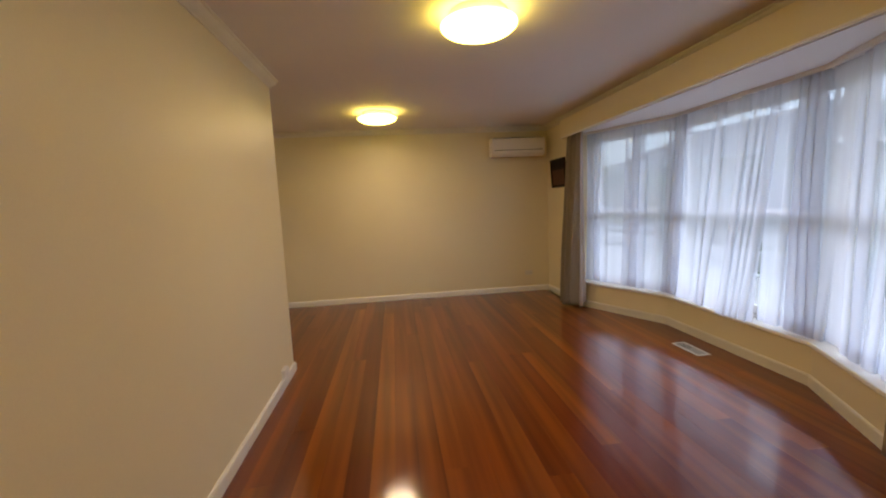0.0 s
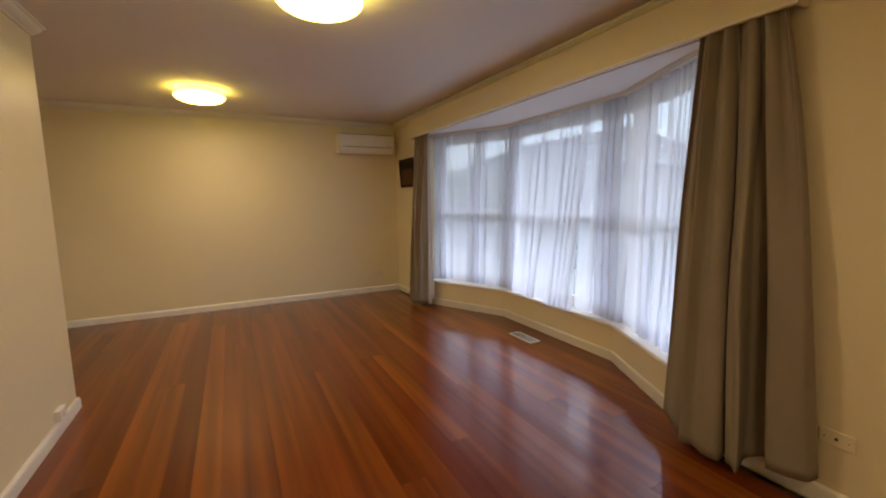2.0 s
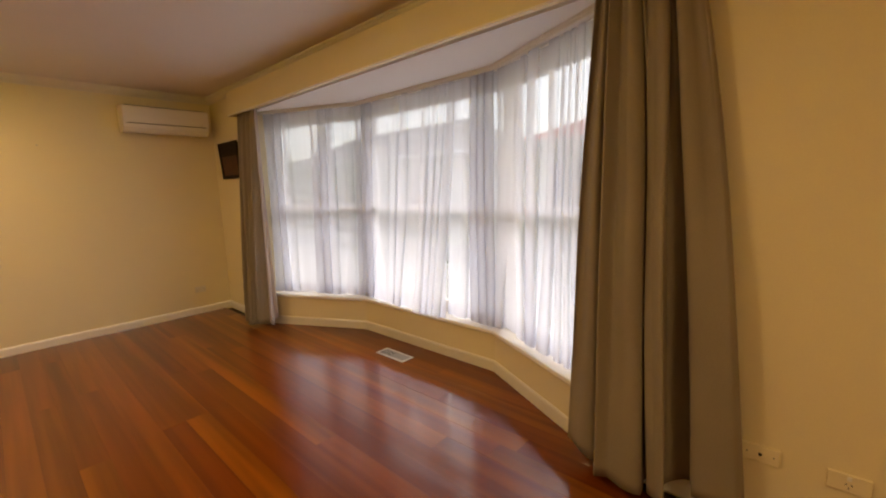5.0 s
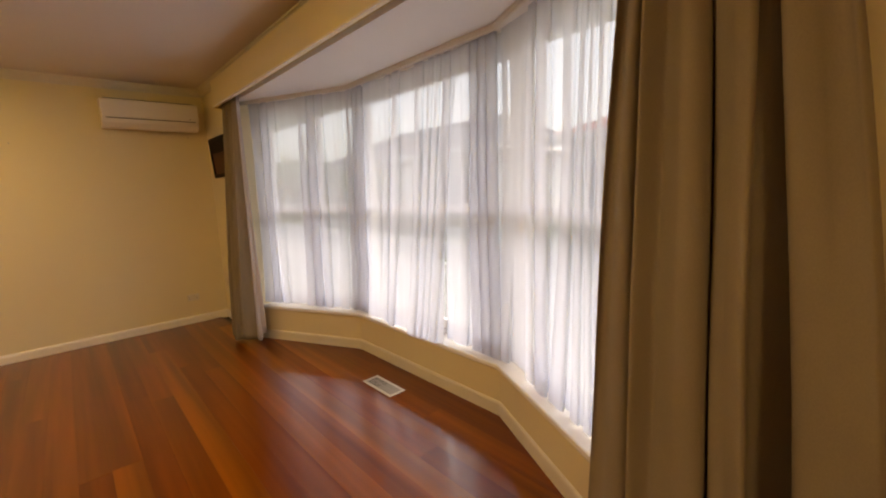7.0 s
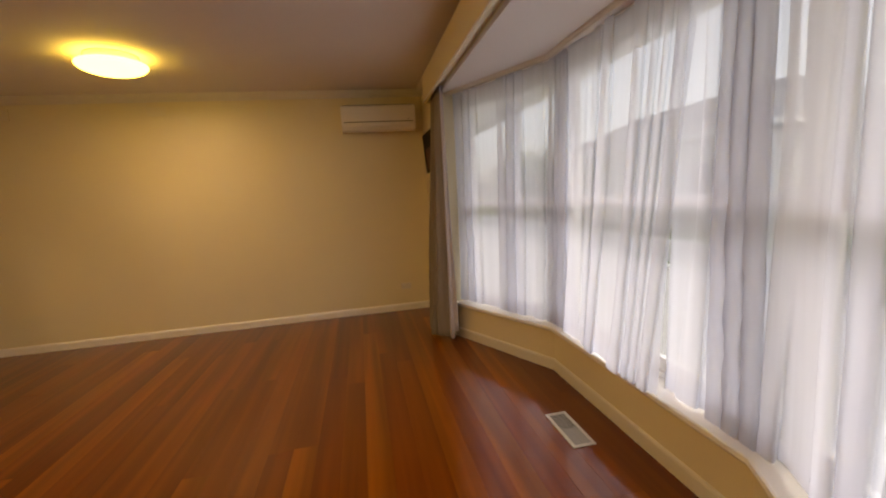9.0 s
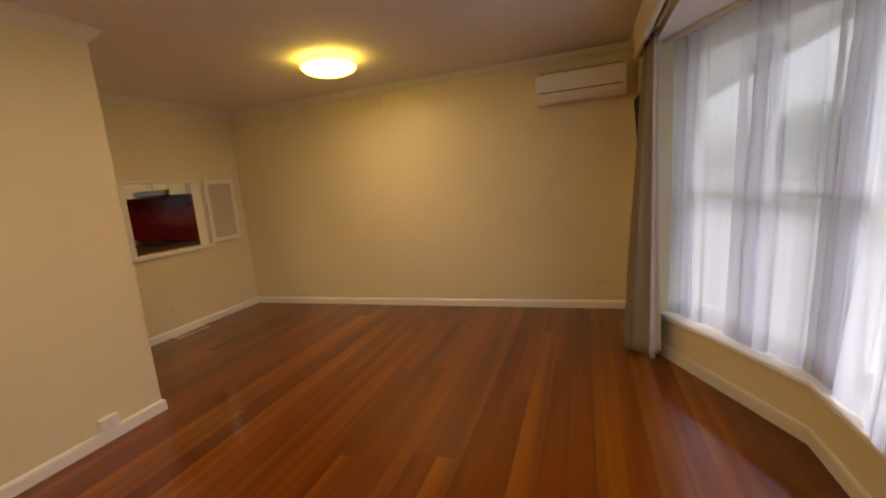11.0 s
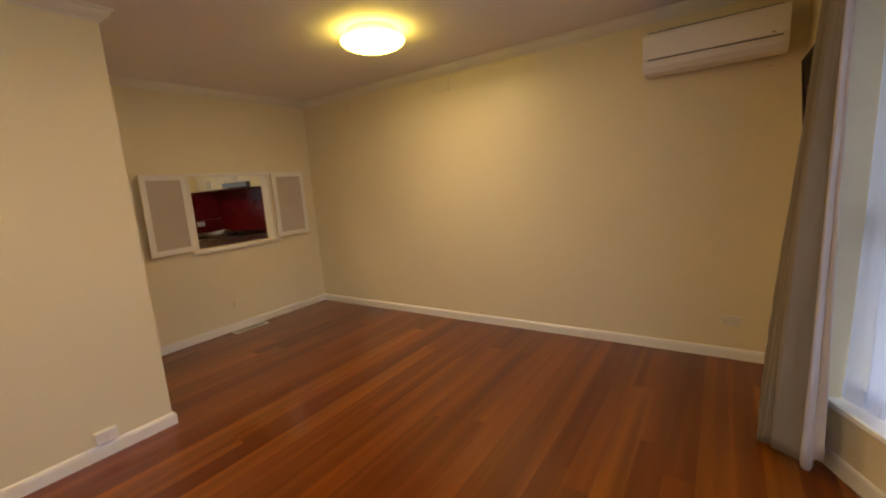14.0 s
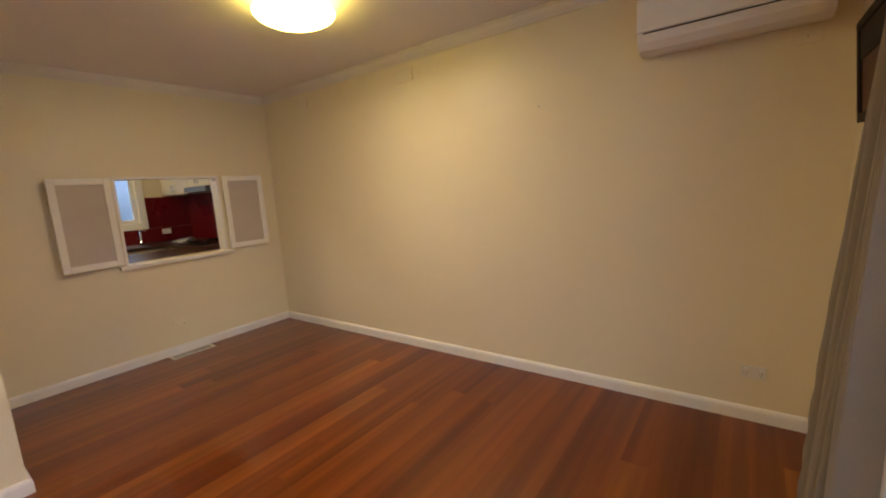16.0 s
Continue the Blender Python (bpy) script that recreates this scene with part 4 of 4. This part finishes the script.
house("neighbour_house", "cream house with a red tiled roof across the drive", 13.4, 23, -2.0, 9.2, 3.2, 2.0, CREAM_OUT, ROOF_RED, ((4.4, 1.0, 1.4, 1.5), (0.8, 1.0, 1.8, 1.5), (-3.5, 1.0, 1.8, 1.5)), 4.0)
house("neighbour_house", "pale rendered house with a grey tiled roof", 14.5, 22.0, 13.0, 26.5, 3.3, 1.93, BRICK_WALL, ROOF_GREY, ((-4.6, 0.9, 1.6, 1.5), (0.5, 0.9, 1.6, 1.5)), 2.6)
house("neighbour_house", "low cream house with a grey tiled roof further along", 17.0, 28, 27.0, 46, 2.9, 1.5, CREAM_OUT, ROOF_GREY, ((-4.0, 1.0, 1.8, 1.4), (2.0, 1.0, 1.8, 1.4)), 4.0)
fence = thing("fence", "pale painted paling fence along the drive", "fence", (9.6, 6, -0.55))
for i in range(60):
    yy = -8 + i * 0.46
    part("paling", B_(0.0, 0.02, yy, yy + 0.44, 0.03, 0.52 + 0.008 * (i % 3)), FENCE, fence)
part("rail", B_(-0.05, -0.001, -8, 19.6, 0.46, 0.54), FENCE, fence)


def shrub(x, y, h, r, seed, label):
    rnd = random.Random(seed)
    ob = thing("shrub", label, "shrub", (x, y, -0.55))
    bm = lathe(bmesh.new(), [(0, 0), (0.07, 0), (0.05, h * 0.35), (0.03, h * 0.6), (0, h * 0.6)], 8)
    for k in range(5):
        box(bm, -0.015, 0.015, -0.015, 0.015, 0, h * 0.4, 0, pose(0, 0, h * 0.3, rnd.uniform(15, 40), 0, 72 * k))
    part("trunk", bm, BARK, ob)
    verts, faces = [], []
    for i in range(1500):
        a, e = rnd.uniform(0, 6.283), math.asin(rnd.uniform(-0.7, 1))
        d = rnd.uniform(0.45, 1.0) * (1 + 0.25 * math.sin(3 * a + seed) * math.cos(2 * e))
        c = Vector((r * d * math.cos(a) * math.cos(e), r * d * math.sin(a) * math.cos(e), h * 0.6 + h * 0.4 * d * math.sin(e)))
        u = Vector((rnd.uniform(-1, 1), rnd.uniform(-1, 1), rnd.uniform(-1, 1))).normalized() * 0.11
        v = u.orthogonal().normalized() * 0.045
        k = len(verts)
        verts += [c - u, c + v, c + u, c - v]
        faces.append((k, k + 1, k + 2, k + 3))
    me = bpy.data.meshes.new("crown")
    me.from_pydata(verts, [], faces)
    me.materials.append(LEAF)
    cr = new("crown", me)
    cr.parent = ob
    return ob


shrub(11.3, 21.0, 3.6, 1.5, 3, "dark green leafy shrub by the fence")
shrub(11.0, 16.2, 2.6, 1.2, 8, "dark green leafy shrub by the fence")
shrub(12.7, 26.0, 4.0, 1.7, 5, "dark leafy tree beyond the drive")
shrub(13.6, 29.4, 4.3, 1.9, 12, "dark leafy tree beyond the drive")
shrub(14.2, 33.0, 4.2, 1.8, 21, "dark leafy tree beyond the drive")
# beyond the kitchen window
structure("side_fence", B_(KX - 1.5, KX - 1.4, 2.0, 12.0, -0.55, 2.9), BLUEGREY, "blue-grey wall beside the kitchen window", "wall")

# ---- floor boards, last ----
floor = structure("floor", prism(bmesh.new(), [(LW - T, BACK - T), (RW, BACK - T), (RW, 3.2), *offset_path(B, 0.1)[::-1], (RW, 6.9), (RW, FAR + T), (LW - T, FAR + T)], -0.12, -0.021), SUBFLOOR, "polished red-brown hardwood strip floor", "floor")
BW = 0.1305
bodies = {}
rnd = random.Random(11)


def board_mesh(length):
    key = round(length, 2)
    if key not in bodies:
        bm = bmesh.new()
        w, e = BW - 0.0003, 0.0001
        lo = [(0, 0, -0.02), (w, 0, -0.02), (w, key, -0.02), (0, key, -0.02)]
        md = [(0, 0, -e), (w, 0, -e), (w, key, -e), (0, key, -e)]
        hi = [(e, e, 0), (w - e, e, 0), (w - e, key - e, 0), (e, key - e, 0)]
        r = [[bm.verts.new(p) for p in q] for q in (lo, md, hi)]
        bm.faces.new(r[0][::-1]), bm.faces.new(r[2])
        for a, c in zip(r, r[1:]):
            for i in range(4):
                j = (i + 1) % 4
                bm.faces.new((a[i], a[j], c[j], c[i]))
        me = bpy.data.meshes.new("floorboard")
        bm.to_mesh(me)
        bm.free()
        me.materials.append(BOARD)
        bodies[key] = me
    return bodies[key]


x = LW - 0.03
while x < 4.19:
    y0, y1 = (CY - 0.05, FAR + 0.05) if x + BW < CX - 0.05 else (BACK - 0.05, FAR + 0.05)
    if x + BW > RW + 0.05:
        k = min(1.0, max(0.0, (x + BW - 3.69) / 0.495))
        y0, y1 = 3.257 + 1.005 * k - 0.14 - 0.1, 6.83 - 1.005 * k + 0.14 + 0.1
    y = y0
    first = True
    while y < y1 - 0.02:
        L = rnd.choice((1.5, 2.1, 2.7, 3.3, 3.9, 4.5)) * (rnd.uniform(0.3, 1) if first else 1)
        L = round(min(L, y1 - y), 2)
        if y1 - y - L < 0.35:
            L = round(y1 - y, 2)
        b = new("floorboard", board_mesh(L))
        b.location = (x, y, 0)
        b.rotation_euler = (rnd.uniform(-0.0002, 0.0002), rnd.uniform(-0.0022, 0.0022), 0)
        b.parent = floor
        y += L + 0.0006
        first = False
    x += BW
